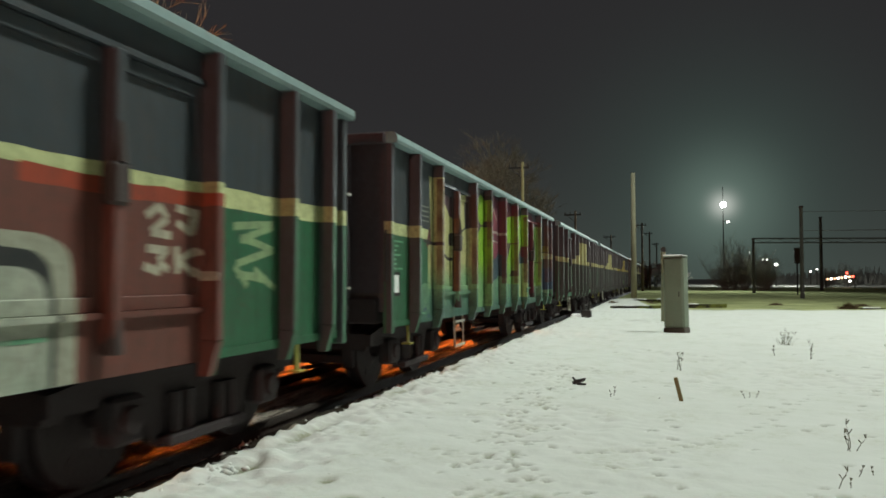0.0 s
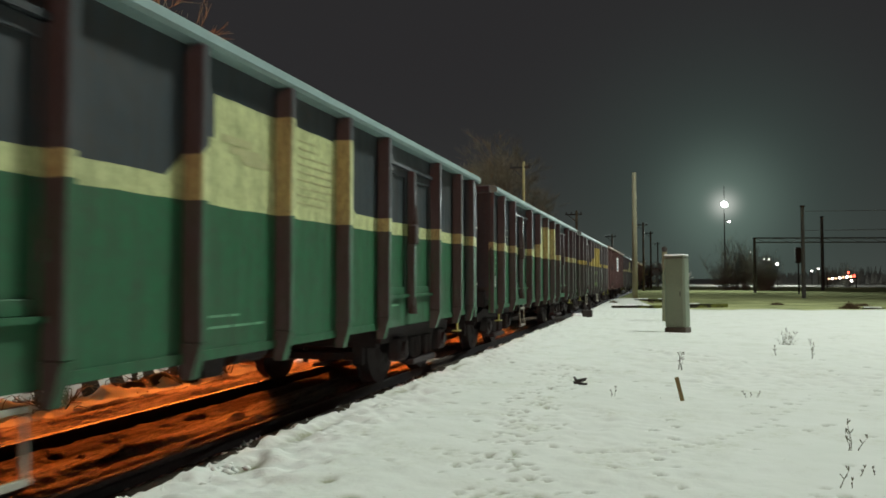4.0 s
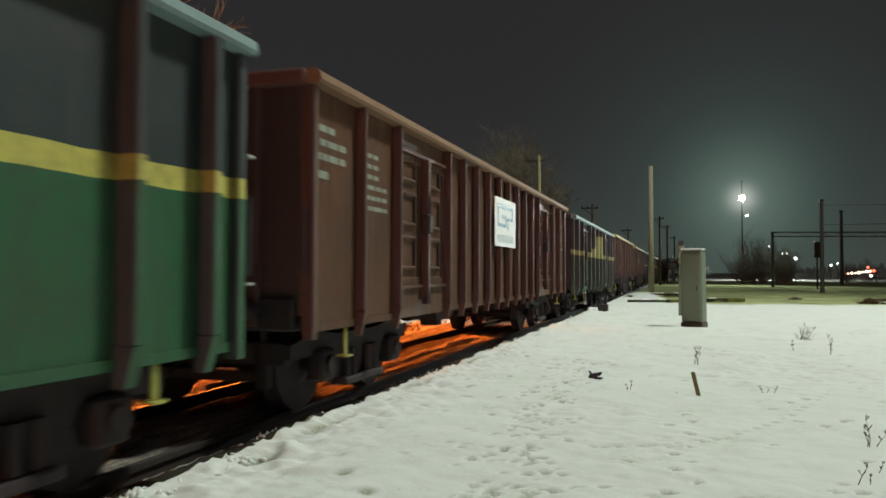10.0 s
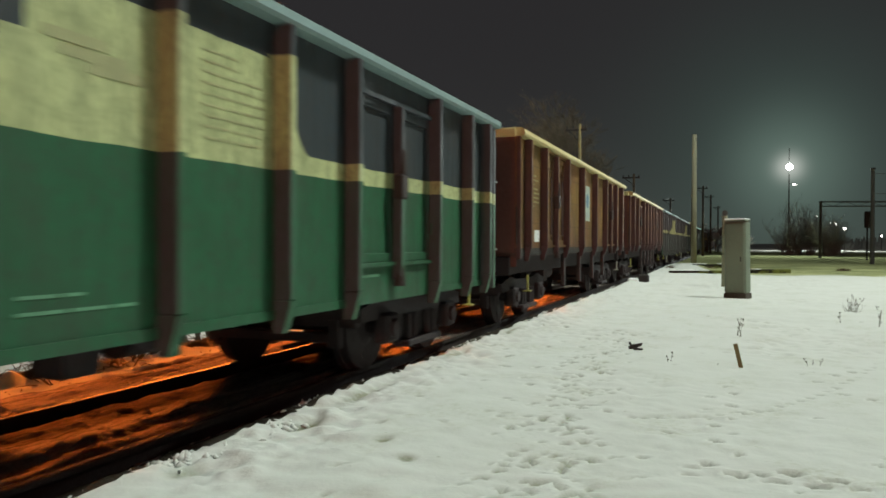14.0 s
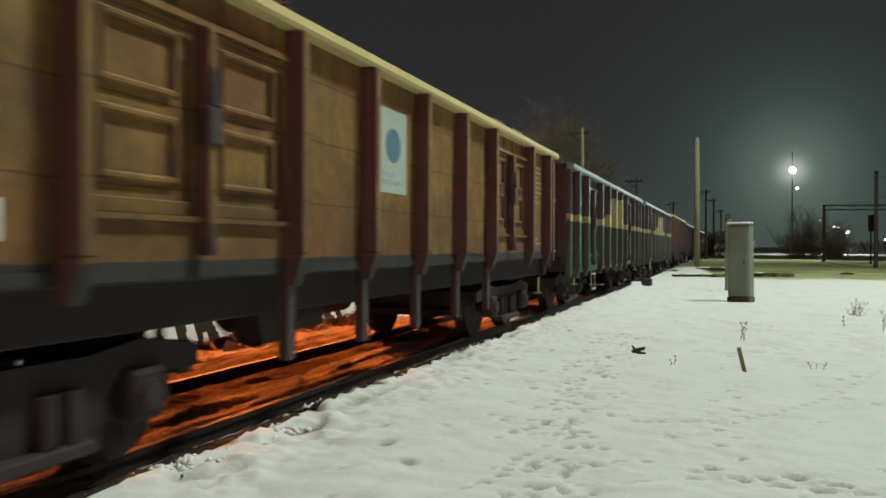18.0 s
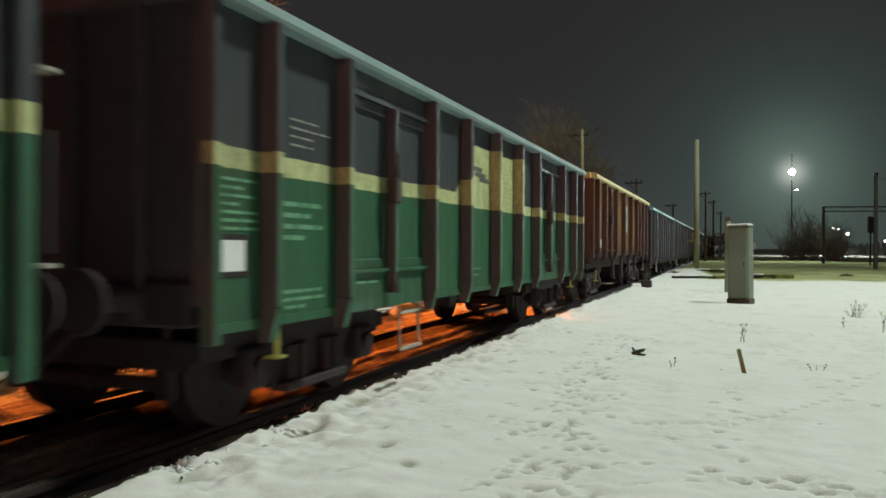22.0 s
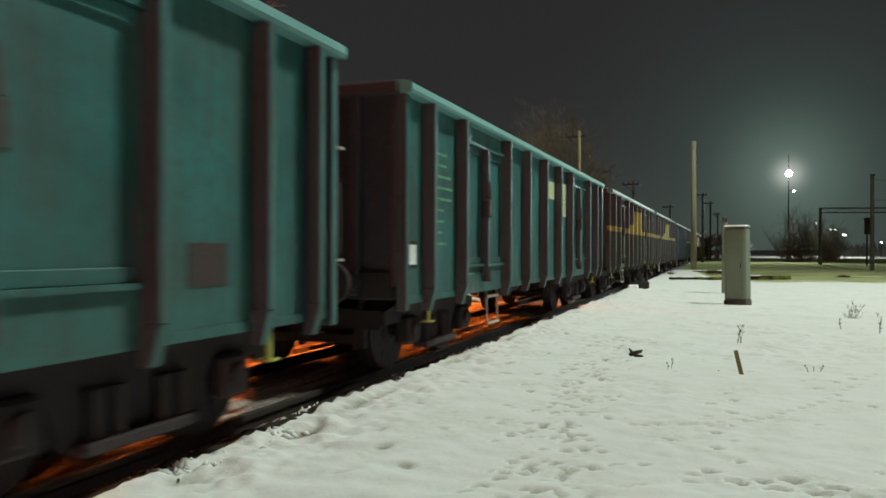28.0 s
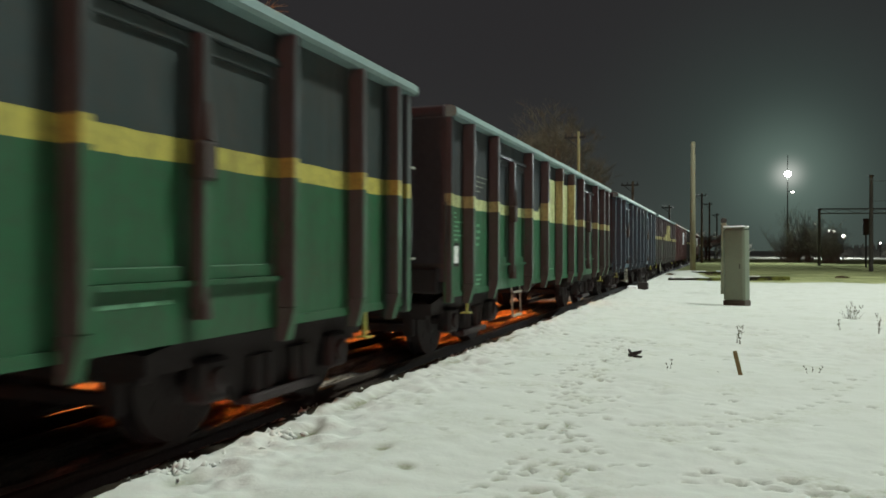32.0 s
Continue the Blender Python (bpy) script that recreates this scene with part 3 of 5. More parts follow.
def make_ground():
    xs = spread((-8.6, 3.7), 0.035, (-1500, 1500), 1.16)
    ys = spread((3.7, 14.0), 0.036, (-1200, 3500), 1.02, 1.2)
    X, Y = np.meshgrid(xs, ys)
    near = np.clip((60 - np.abs(Y - 5)) / 30, 0, 1)
    lumps = smooth_noise(X, Y, 0.9, 1) * 0.03 + smooth_noise(X, Y, 0.4, 2) * 0.014 + smooth_noise(X, Y, 0.17, 3) * 0.010 + np.clip(0.25 + smooth_noise(X, Y, 1.8, 26) * 2.2, 0, 0.9) * (smooth_noise(X, Y, 0.12, 27) * 0.03 + smooth_noise(X, Y, 0.24, 28) * 0.03)
    broad = smooth_noise(X, Y, 6.0, 5) * 0.10
    Z = -0.07 + near * lumps * (1 + 0.5 * np.clip((Y - 9) / 8, 0, 1)) + broad * np.clip(np.abs(X + 4.5) / 4 - 0.4, 0, 1)
    # the snow breaks off beside the near rail, with a ragged edge
    rag = smooth_noise(X, Y, 0.5, 7) * 0.2 + smooth_noise(X, Y, 0.17, 8) * 0.16 + smooth_noise(X, Y, 0.09, 12) * 0.2
    lip = np.clip((X - (CENTRE + 1.03 + rag * 1.25)) / 0.045, 0, 1)
    crumbs = np.clip(1.15 - np.abs(X - CENTRE - 1.3) / 0.75, 0, 1) * near
    Z += crumbs * (smooth_noise(X, Y, 0.085, 21) * 0.05 + smooth_noise(X, Y, 0.16, 25) * 0.05 + smooth_noise(X, Y, 0.3, 22) * 0.05)
    left = np.clip((CENTRE - 1.6 - X - rag) / 0.5, 0, 1)
    bed = -0.07 + (smooth_noise(X, Y * 0.12, 0.16, 9) * 0.045 + smooth_noise(X, Y * 0.45, 0.11, 11) * 0.028 + smooth_noise(X, Y, 0.075, 10) * 0.022) * near
    drift = 0.14 * smooth_noise(X, Y * 0.4, 0.5, 41)
    heap = np.exp(-((X - CENTRE - 0.22 - drift) / 0.26) ** 2) - 0.4 * np.exp(-((X - CENTRE - 0.34 - drift) / 0.05) ** 2) + 0.5 * np.exp(-((X - CENTRE - 0.55) / 0.08) ** 2)
    bed += (0.045 + 0.045 * smooth_noise(X, Y * 0.5, 0.22, 43)) * heap * near          # ridges of frozen slush between the rails
    bed -= 0.09 * np.exp(-((np.abs(X - CENTRE) - 0.75) / 0.13) ** 2)
    Z = np.where(X > CENTRE, bed + (Z - bed) * lip, bed + (Z - 0.03 - bed) * left)
    rib = np.exp(-((X + 6.75 + 0.5 * smooth_noise(X, Y, 0.9, 14)) / 0.3) ** 2)          # a low ragged shoulder behind the line, open ground beyond
    Z += (0.09 + 0.2 * smooth_noise(X, Y, 0.45, 16) + 0.1 * smooth_noise(X, Y, 0.14, 17)) * rib
    fall = np.clip((-6.95 + 0.3 * smooth_noise(X, Y, 0.7, 24) - X) / 0.5, 0, 1)
    Z -= 0.26 * fall * fall * (3 - 2 * fall)
    # added bank, tilted to catch the floodlight and stay out of the orange light
    bank = np.clip((-7.85 + 0.2 * smooth_noise(X, Y, 0.8, 36) - X) / 0.6, 0, 1)
    Z += (1.1 + 0.3 * smooth_noise(X, Y, 1.1, 37)) * bank * bank * (3 - 2 * bank)
    Z += 0.2 * np.exp(-((X + 2.2) / 1.3) ** 2 - ((Y - 48) / 7) ** 2)
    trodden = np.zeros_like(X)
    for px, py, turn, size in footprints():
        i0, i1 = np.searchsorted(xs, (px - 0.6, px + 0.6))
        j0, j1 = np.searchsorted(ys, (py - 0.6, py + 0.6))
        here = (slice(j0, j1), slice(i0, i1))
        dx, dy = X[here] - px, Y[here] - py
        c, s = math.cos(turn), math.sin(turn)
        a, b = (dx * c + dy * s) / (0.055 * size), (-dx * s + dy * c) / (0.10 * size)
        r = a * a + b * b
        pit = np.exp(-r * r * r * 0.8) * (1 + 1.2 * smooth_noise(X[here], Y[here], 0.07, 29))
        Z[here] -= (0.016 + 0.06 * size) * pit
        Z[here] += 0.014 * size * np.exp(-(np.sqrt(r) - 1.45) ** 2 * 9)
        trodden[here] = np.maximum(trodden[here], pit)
    # a few shallow dips tinted olive, most of them along the snow edge
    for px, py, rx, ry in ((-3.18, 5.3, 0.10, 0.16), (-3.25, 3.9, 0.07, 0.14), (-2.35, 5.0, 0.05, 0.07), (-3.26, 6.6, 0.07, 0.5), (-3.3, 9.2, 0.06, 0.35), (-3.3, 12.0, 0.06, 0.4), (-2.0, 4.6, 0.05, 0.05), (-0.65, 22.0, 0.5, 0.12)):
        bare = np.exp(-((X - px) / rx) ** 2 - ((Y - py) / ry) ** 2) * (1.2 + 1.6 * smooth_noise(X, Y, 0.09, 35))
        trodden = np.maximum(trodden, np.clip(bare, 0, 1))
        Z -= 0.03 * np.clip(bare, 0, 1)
    ny, nx = X.shape
    co = np.stack([X.ravel(), Y.ravel(), Z.ravel()], 1)
    idx = np.arange(nx * ny).reshape(ny, nx)
    quads = np.stack([idx[:-1, :-1], idx[:-1, 1:], idx[1:, 1:], idx[1:, :-1]], -1).reshape(-1, 4)
    me = bpy.data.meshes.new("ground")
    me.vertices.add(len(co)), me.vertices.foreach_set("co", co.ravel())
    me.loops.add(quads.size), me.loops.foreach_set("vertex_index", quads.ravel())
    me.polygons.add(len(quads)), me.polygons.foreach_set("loop_start", np.arange(0, quads.size, 4))
    for m in ("snow", "trackbed", "soil_and_shade"):
        me.materials.append(MATS[m])
    mx = X[:-1, :-1].ravel()
    slot = ((mx > CENTRE - 1.75) & (mx < CENTRE + 1.0)).astype(np.int32)
    ragged = (mx + (smooth_noise(X, Y, 0.8, 18) * 0.9 + smooth_noise(X, Y, 0.2, 19) * 0.5)[:-1, :-1].ravel())
    # strip beside the near rail: dark colour in place of its shadow
    slot[(mx > CENTRE + 0.86) & (mx + (smooth_noise(X, Y, 0.25, 33) * 0.10)[:-1, :-1].ravel() < CENTRE + 1.02)] = 2
    slot[(ragged < -6.8) & (ragged > -7.7)] = 2
    me.polygons.foreach_set("material_index", slot)
    me.polygons.foreach_set("use_smooth", np.ones(len(quads), dtype=bool))
    me.update(calc_edges=True)
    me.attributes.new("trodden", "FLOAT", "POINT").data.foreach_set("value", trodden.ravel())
    ob = new("ground", me)
    return tagged(ob, "trodden snow over rough ground, dry grass showing further off", "ground", kind="structure")


make_ground()


def clods(name, places, material, label, category, seed):
    """Many small ragged lumps, joined in one mesh; places are (x, y, z, size)."""
    rng = np.random.RandomState(seed)
    p = np.array(places)
    n = len(p)
    unit = np.array(((1, 0, 0), (-1, 0, 0), (0, 1, 0), (0, -1, 0), (0, 0, 1), (0, 0, -1)), float)
    size = p[:, 3][:, None, None] * rng.uniform(0.6, 1.4, (n, 6, 1)) * rng.uniform(0.6, 1.5, (n, 1, 3))
    turn = rng.uniform(0, 6.283, n)
    v = unit[None] * size + rng.normal(0, 0.25, (n, 6, 3)) * p[:, 3][:, None, None]
    c, s = np.cos(turn)[:, None], np.sin(turn)[:, None]
    v = np.stack([v[..., 0] * c - v[..., 1] * s, (v[..., 0] * s + v[..., 1] * c) * 1.3, v[..., 2] * 0.8], -1) + p[:, None, :3]
    tris = np.array(((0, 2, 4), (2, 1, 4), (1, 3, 4), (3, 0, 4), (2, 0, 5), (1, 2, 5), (3, 1, 5), (0, 3, 5)))
    faces = (tris[None] + np.arange(n)[:, None, None] * 6).reshape(-1, 3)
    me = bpy.data.meshes.new(name)
    me.from_pydata(v.reshape(-1, 3).tolist(), [], faces.tolist())
    me.materials.append(MATS[material])
    me.polygons.foreach_set("use_smooth", np.ones(len(faces), dtype=bool))
    tagged(new(name, me), label, category, kind="stuff")


def loose_lumps():
    rng = random.Random(31)
    bed = []
    for k in range(1500):
        y = 2.5 + 24 * rng.random() ** 1.6
        lane = rng.random()
        x = CENTRE + (rng.choice((-0.36, -0.1, 0.22, 0.45)) + rng.gauss(0, 0.07) + 0.05 * math.sin(y * 1.7) if lane < 0.62 else -rng.uniform(0.88, 2.3))
        bed.append((x, y, -0.075 + rng.uniform(-0.015, 0.015), rng.uniform(0.006, 0.02)))
    clods("ballast_crumb", bed, "trackbed", "crumbled frozen snow and ballast between the rails", "ballast", 5)
    edge = []
    for k in range(2600):
        y = 2.8 + 26 * rng.random() ** 1.5
        edge.append((CENTRE + 0.98 + abs(rng.gauss(0, 0.10)) + 0.12 * math.sin(y * 2.3) * math.sin(y * 0.9), y, -0.105 + rng.uniform(-0.02, 0.01), rng.uniform(0.012, 0.042)))
    clods("snow_crumb", edge, "snow", "loose crumbs of snow along the broken snow edge", "snow", 6)


loose_lumps()

# ---- railway line ----


def make_track():
    track = empty("railway_track", (CENTRE, 0, 0))
    tagged(track, "single railway line half buried in dirty snow", "railway track", kind="structure")
    for sx in (1, -1):
        c = sx * 0.7535
        bm = B()
        box(bm, c - 0.036, c + 0.036, -260, 420, -0.045, -0.006), box(bm, c - 0.009, c + 0.009, -260, 420, -0.15, -0.045), box(bm, c - 0.07, c + 0.07, -260, 420, -0.172, -0.15)
        rail = part("rail", bm, "rail_steel", track, "rusty steel rail with a worn head")
        part("railhead", box(B(), c - 0.03, c + 0.03, -260, 420, -0.006, 0.0), "rail_polish", rail, "bright worn running surface")
    me = part("sleeper", box(B(), -1.3, 1.3, -0.13, 0.13, -0.34, -0.168, 0.02), "sleeper_concrete", track).data
    for k in range(1, 90):
        s = new("sleeper", me)
        s.parent, s.location = track, (0, k * 0.6, 0)


make_track()

# ---- wagons ----
WHEEL = 0.46


def wheelset(bogie, y):
    bm = B()
    for sx in (1, -1):
        tube(bm, (sx * 0.69, 0, 0), (sx * 0.83, 0, 0), WHEEL, WHEEL, 28)
        tube(bm, (sx * 0.665, 0, 0), (sx * 0.70, 0, 0), WHEEL + 0.03, WHEEL + 0.03, 28)
        tube(bm, (sx * 0.83, 0, 0), (sx * 0.86, 0, 0), 0.2, 0.13, 16)
        for k in range(6):
            a = k * math.pi / 3
            tube(bm, (sx * 0.832, 0.3 * math.cos(a), 0.3 * math.sin(a)), (sx * 0.838, 0.3 * math.cos(a), 0.3 * math.sin(a)), 0.045, 0.045, 8)
    tube(bm, (-1.0, 0, 0), (1.0, 0, 0), 0.075, 0.075, 10)
    ob = part("wheelset", bm, "wheel_steel", bogie, "steel wheelset with worn treads")
    ob.location = (0, y, WHEEL)
    return ob


def make_bogie(wagon, yc):
    bm = B()
    box(bm, -0.95, 0.95, yc - 0.16, yc + 0.16, 0.44, 0.72, 0.02), box(bm, -0.3, 0.3, yc - 0.3, yc + 0.3, 0.62, 0.84, 0.03)
    bogie = part("bogie", bm, "underframe", wagon, "dark two-axle bogie")
    for q in (-1.42, 1.42):
        part("end_tie", box(B(), -1.0, 1.0, yc + q - 0.06, yc + q + 0.06, 0.50, 0.72, 0.015), "underframe", bogie)
    for sx in (1, -1):
        bm = B()
        x0, x1 = sorted((sx * 0.96, sx * 1.06))
        # bowed frame: low in the middle, rising to the horns over the axle boxes
        low = [(-1.48, 0.56), (-1.2, 0.56), (-0.72, 0.58), (-0.56, 0.24), (0.56, 0.24), (0.72, 0.58), (1.2, 0.56), (1.48, 0.56)]
        top = [(1.48, 0.70), (0.95, 0.80), (0.5, 0.74), (-0.5, 0.74), (-0.95, 0.80), (-1.48, 0.70)]
        ring = [[bm.verts.new((x, yc + y, z)) for y, z in low + top] for x in (x0, x1)]
        bm.faces.new(ring[0]), bm.faces.new(ring[1][::-1])
        for i in range(len(ring[0])):
            j = (i + 1) % len(ring[0])
            bm.faces.new((ring[0][i], ring[1][i], ring[1][j], ring[0][j]))
        part("side_frame", bm, "underframe", bogie)
        for q in (-0.9, 0.9):
            bm = box(B(), *sorted((sx * 0.98, sx * 1.16)), yc + q - 0.15, yc + q + 0.15, 0.30, 0.62, 0.03)
            tube(bm, (sx * 1.16, yc + q, WHEEL), (sx * 1.20, yc + q, WHEEL), 0.10, 0.09, 12)
            part("axle_box", bm, "underframe", bogie)
            for k in (-0.54, 0.54):
                shoe = box(B(), *sorted((sx * 0.67, sx * 0.82)), yc + q + k - 0.045, yc + q + k + 0.045, 0.28, 0.60, 0.02)
                box(shoe, *sorted((sx * 0.72, sx * 0.77)), yc + q + k - 0.025, yc + q + k + 0.025, 0.58, 0.84)
                part("brake_shoe", shoe, "underframe", bogie)
        for q in (-0.36, -0.2, 0.2, 0.36):
            part("spring", tube(B(), (sx * 1.08, yc + q, 0.29), (sx * 1.08, yc + q, 0.57), 0.065, 0.065, 8), "underframe", bogie)
        part("spring_plank", box(B(), *sorted((sx * 0.97, sx * 1.17)), yc - 0.5, yc + 0.5, 0.2, 0.28, 0.015), "underframe", bogie)
    for q in (-1.44, -0.36, 0.36, 1.44):
        bm = box(B(), -0.8, 0.8, yc + q - 0.035, yc + q + 0.035, 0.34, 0.44, 0.01)
        tube(bm, (0.0, yc + q, 0.30), (0.0, yc + q, 0.82), 0.035, 0.035, 6)
        part("brake_beam", bm, "underframe", bogie)
    part("brake_rod", tube(B(), (0.12, yc - 1.44, 0.26), (0.12, yc + 1.44, 0.26), 0.025, 0.025, 6), "underframe", bogie)
    for q in (-0.9, 0.9):
        wheelset(bogie, yc + q)


def lines(bm, x, y0, y1, z1, rows, pitch, height, rng):
    """Rows of lettering too small to read, as short bars."""
    full = y1 - y0
    for r in range(rows):
        y = y0
        y1 = y0 + full * rng.choice((1.0, 0.95, 0.8, 0.65, 0.5))
        while y < y1 - 0.05:
            d = min(rng.uniform(0.08, 0.3), y1 - y)
            box(bm, x, x + 0.003, y, y + d, z1 - r * pitch - height, z1 - r * pitch)
            y += d + 0.035
    return bm


def make_wagon(label, body, cap, L=12.70, posts=(), doors=(), z0=0.81, z1=3.105, pw=0.09, pd=0.15, style="green", seed=0, end="wagon_end", tall_post=True):
    """An open bogie goods wagon. posts and doors are given from the near end."""
    rng = random.Random(seed)
    wagon = empty("open_goods_wagon")
    tagged(wagon, label, "goods wagon", "wagons of the goods train")
    h = L / 2
    ys = [p - h for p in posts]
    W = 1.40
    cap_h = 0.13
    part("floor", box(B(), -W + 0.02, W - 0.02, -h, h, 1.16, 1.22), "inner_steel", wagon)
    for sx in (1, -1):
        X = lambda a, b: sorted((sx * a, sx * b))
        edges = [-h] + ys + [h]
        for a, b in zip(edges[:-1], edges[1:]):
            mid = (a + b) / 2 + h
            if any(d0 - 0.01 <= mid <= d1 + 0.01 for d0, d1 in doors):
                continue
            bm = box(B(), *X(W - 0.03, W), a, b, z0, z1 - cap_h)
            box(bm, *X(W, W + 0.018), a + 0.01, b - 0.01, z0, z0 + 0.07)
            part("side_panel", bm, body, wagon)
        for d0, d1 in doors:
            a, b = d0 - h, d1 - h
            m = (a + b) / 2
            top, foot = z1 - cap_h, z0
            header = z1 - (0.36 if style != "ochre" else 0.16)
            bm = box(B(), *X(W - 0.03, W), a, b, header, top)
            box(bm, *X(W, W + 0.05), a + 0.06, b - 0.06, header - 0.012, header + 0.03)
            part("door_header", bm, body, wagon)
            flap = z0 + (0.36 if style != "ochre" else 0.14)
            bm = box(B(), *X(W - 0.03, W + 0.01), a, b, foot, flap)
            box(bm, *X(W, W + 0.055), a + 0.06, b - 0.06, flap - 0.015, flap + 0.02)
            part("door_sill", bm, body, wagon)
            for la, lb in ((a, m), (m, b)):
                bm = box(B(), *X(W - 0.045, W - 0.02), la, lb, flap, header)
                f = 0.10
                box(bm, *X(W - 0.02, W + 0.012), la + 0.01, la + f, flap + 0.02, header - 0.015, 0.008), box(bm, *X(W - 0.02, W + 0.012), lb - f, lb - 0.01, flap + 0.02, header - 0.015, 0.008)
                box(bm, *X(W - 0.02, W + 0.008), la + f, lb - f, header - 0.11, header - 0.015, 0.006), box(bm, *X(W - 0.02, W + 0.008), la + f, lb - f, flap + 0.02, flap + 0.11, 0.006)
                if style in ("panelled", "brown"):
                    for k in range(3):
                        zc = flap + 0.2 + k * 0.52
                        for q in (0, 0.36):
                            box(bm, *X(W - 0.02, W + 0.02), la + 0.2, lb - 0.2, zc + q, zc + q + 0.05, 0.015)
                        for q in (la + 0.2, lb - 0.25):
                            box(bm, *X(W - 0.02, W + 0.02), q, q + 0.05, zc, zc + 0.41, 0.015)
                if style == "ochre":
                    ya, yb, top_ = la + 0.2, lb - 0.2, header - 0.42
                    arch = [(sx * (W - 0.01), ya, flap + 0.2), (sx * (W - 0.01), ya, top_)]
                    arch += [(sx * (W - 0.01), (ya + yb) / 2 - (yb - ya) / 2 * math.cos(k * math.pi / 6), top_ + 0.2 * math.sin(k * math.pi / 6)) for k in range(1, 6)]
                    arch += [(sx * (W - 0.01), yb, top_), (sx * (W - 0.01), yb, flap + 0.2), (sx * (W - 0.01), ya, flap + 0.2)]
                    chain_tube(bm, arch, [0.035] * len(arch))
                leaf = part("door_leaf", bm, body, wagon)
                part("hinge", tube(B(), (sx * (W + 0.03), la + 0.06 if la == a else lb - 0.06, flap + 0.3), (sx * (W + 0.03), la + 0.06 if la == a else lb - 0.06, flap + 0.42), 0.022), body, leaf)
            bm = box(B(), *X(W + 0.012, W + 0.115), m - 0.045, m + 0.045, flap - 0.16, header - 0.02, 0.012)
            bar = part("lock_bar", bm, body, wagon)
            mid_z = (flap + header) / 2
            bm = box(B(), *X(W + 0.03, W + 0.14), m - 0.075, m + 0.075, mid_z - 0.15, mid_z + 0.10, 0.02)
            tube(bm, (sx * (W + 0.10), m, mid_z + 0.10), (sx * (W + 0.10), m, mid_z + 0.34), 0.05, 0.03, 8)
            part("lock_foot", tube(B(), (sx * (W + 0.08), m, flap - 0.22), (sx * (W + 0.08), m, flap - 0.02), 0.06, 0.04, 10), "lock_iron", bar)
            part("latch", bm, "lock_iron", bar, "dark iron latch")
        for p in ys:
            bm = B()
            drop = z0 - (0.10 if tall_post else 0.0)
            box(bm, *X(W, W + pd), p - pw / 2, p + pw / 2, z0 + 0.14, z1 - cap_h, 0.012)
            vs = [(W, drop), (W + pd * 0.55, drop), (W + pd, z0 + 0.14), (W, z0 + 0.14)]
            ring = [[bm.verts.new((sx * x, p + s * pw / 2, z)) for x, z in vs] for s in (-1, 1)]
            bm.faces.new(ring[0]), bm.faces.new(ring[1][::-1])
            for i in range(4):
                bm.faces.new((ring[0][i], ring[1][i], ring[1][(i + 1) % 4], ring[0][(i + 1) % 4]))
            if style in ("ochre", "panelled") and 3 < p + h < L - 3:
                box(bm, *X(W - 0.05, W + 0.03), p - 0.05, p + 0.05, 0.52, z0)
            part("post", bm, body, wagon)
        for s in (-1, 1):
            bm = box(B(), *X(W - 0.04, W + 0.07), *sorted((s * h, s * (h - 0.10))), z0 - 0.06, z1 - cap_h, 0.012)
            part("corner_post", bm, body, wagon)
        bm = B()
        prof = [(W - 0.07, z1 - cap_h), (W + 0.125, z1 - cap_h), (W + 0.145, z1 - cap_h + 0.03), (W + 0.135, z1 - 0.035), (W + 0.08, z1), (W - 0.07, z1)]
        ring = [[bm.verts.new((sx * x, y, z)) for x, z in prof] for y in (-h - 0.02, h + 0.02)]
        bm.faces.new(ring[0]), bm.faces.new(ring[1][::-1])
        for i in range(len(prof)):
            bm.faces.new((ring[0][i], ring[1][i], ring[1][(i + 1) % len(prof)], ring[0][(i + 1) % len(prof)]))
        part("top_rail", bm, cap, wagon, "frosted upper edge rail")
    for s in (-1, 1):
        bm = box(B(), -W, W, *sorted((s * h, s * (h - 0.04))), 1.0, z1 - cap_h)
        part("end_wall", bm, end, wagon, "dark ribbed end wall")
        for k in (-0.9, -0.3, 0.3, 0.9):
            part("end_rib", box(B(), k - 0.05, k + 0.05, *sorted((s * h, s * (h + 0.07))), 0.9, z1 - 0.1, 0.01), end, wagon)
        part("end_beam", box(B(), -W, W, *sorted((s * (h - 0.02), s * (h + 0.09))), z1 - 0.14, z1 - 0.01, 0.015), cap if style in ("ochre", "panelled") else end, wagon)
        bm = box(B(), -1.3, 1.3, *sorted((s * (h - 0.12), s * (h + 0.05))), 0.86, 1.16, 0.02)
        part("buffer_beam", bm, "underframe", wagon)
        for k in (-0.875, 0.875):
            bm = tube(B(), (k, s * (h + 0.05), 1.05), (k, s * (h + 0.36), 1.05), 0.10, 0.08, 12)
            tube(bm, (k, s * (h + 0.36), 1.05), (k, s * (h + 0.46), 1.05), 0.06, 0.06, 10)
            tube(bm, (k, s * (h + 0.46), 1.05), (k, s * (h + 0.50), 1.05), 0.21, 0.2, 18)
            part("buffer", bm, "underframe", wagon)
        bm = tube(B(), (0, s * (h + 0.05), 1.02), (0, s * (h + 0.42), 0.98), 0.04, 0.05, 8)
        tube(bm, (0, s * (h + 0.42), 0.98), (0, s * (h + 0.45), 0.75), 0.03, 0.03, 8)
        part("coupling", bm, "underframe", wagon)
        tube_pts = [(0.4, s * (h + 0.03), 0.86), (0.4, s * (h + 0.28), 0.66), (0.32, s * (h + 0.42), 0.5)]
        part("brake_hose", chain_tube(B(), tube_pts, [0.025] * 3), "underframe", wagon)
        # corner step and grab rail
        bm = B()
        y = s * (h - 0.86)
        box(bm, 1.30, 1.43, y - 0.06, y + 0.06, 0.56, 0.58, 0.004), box(bm, 1.36, 1.385, y - 0.028, y + 0.028, 0.58, 0.84, 0.004)
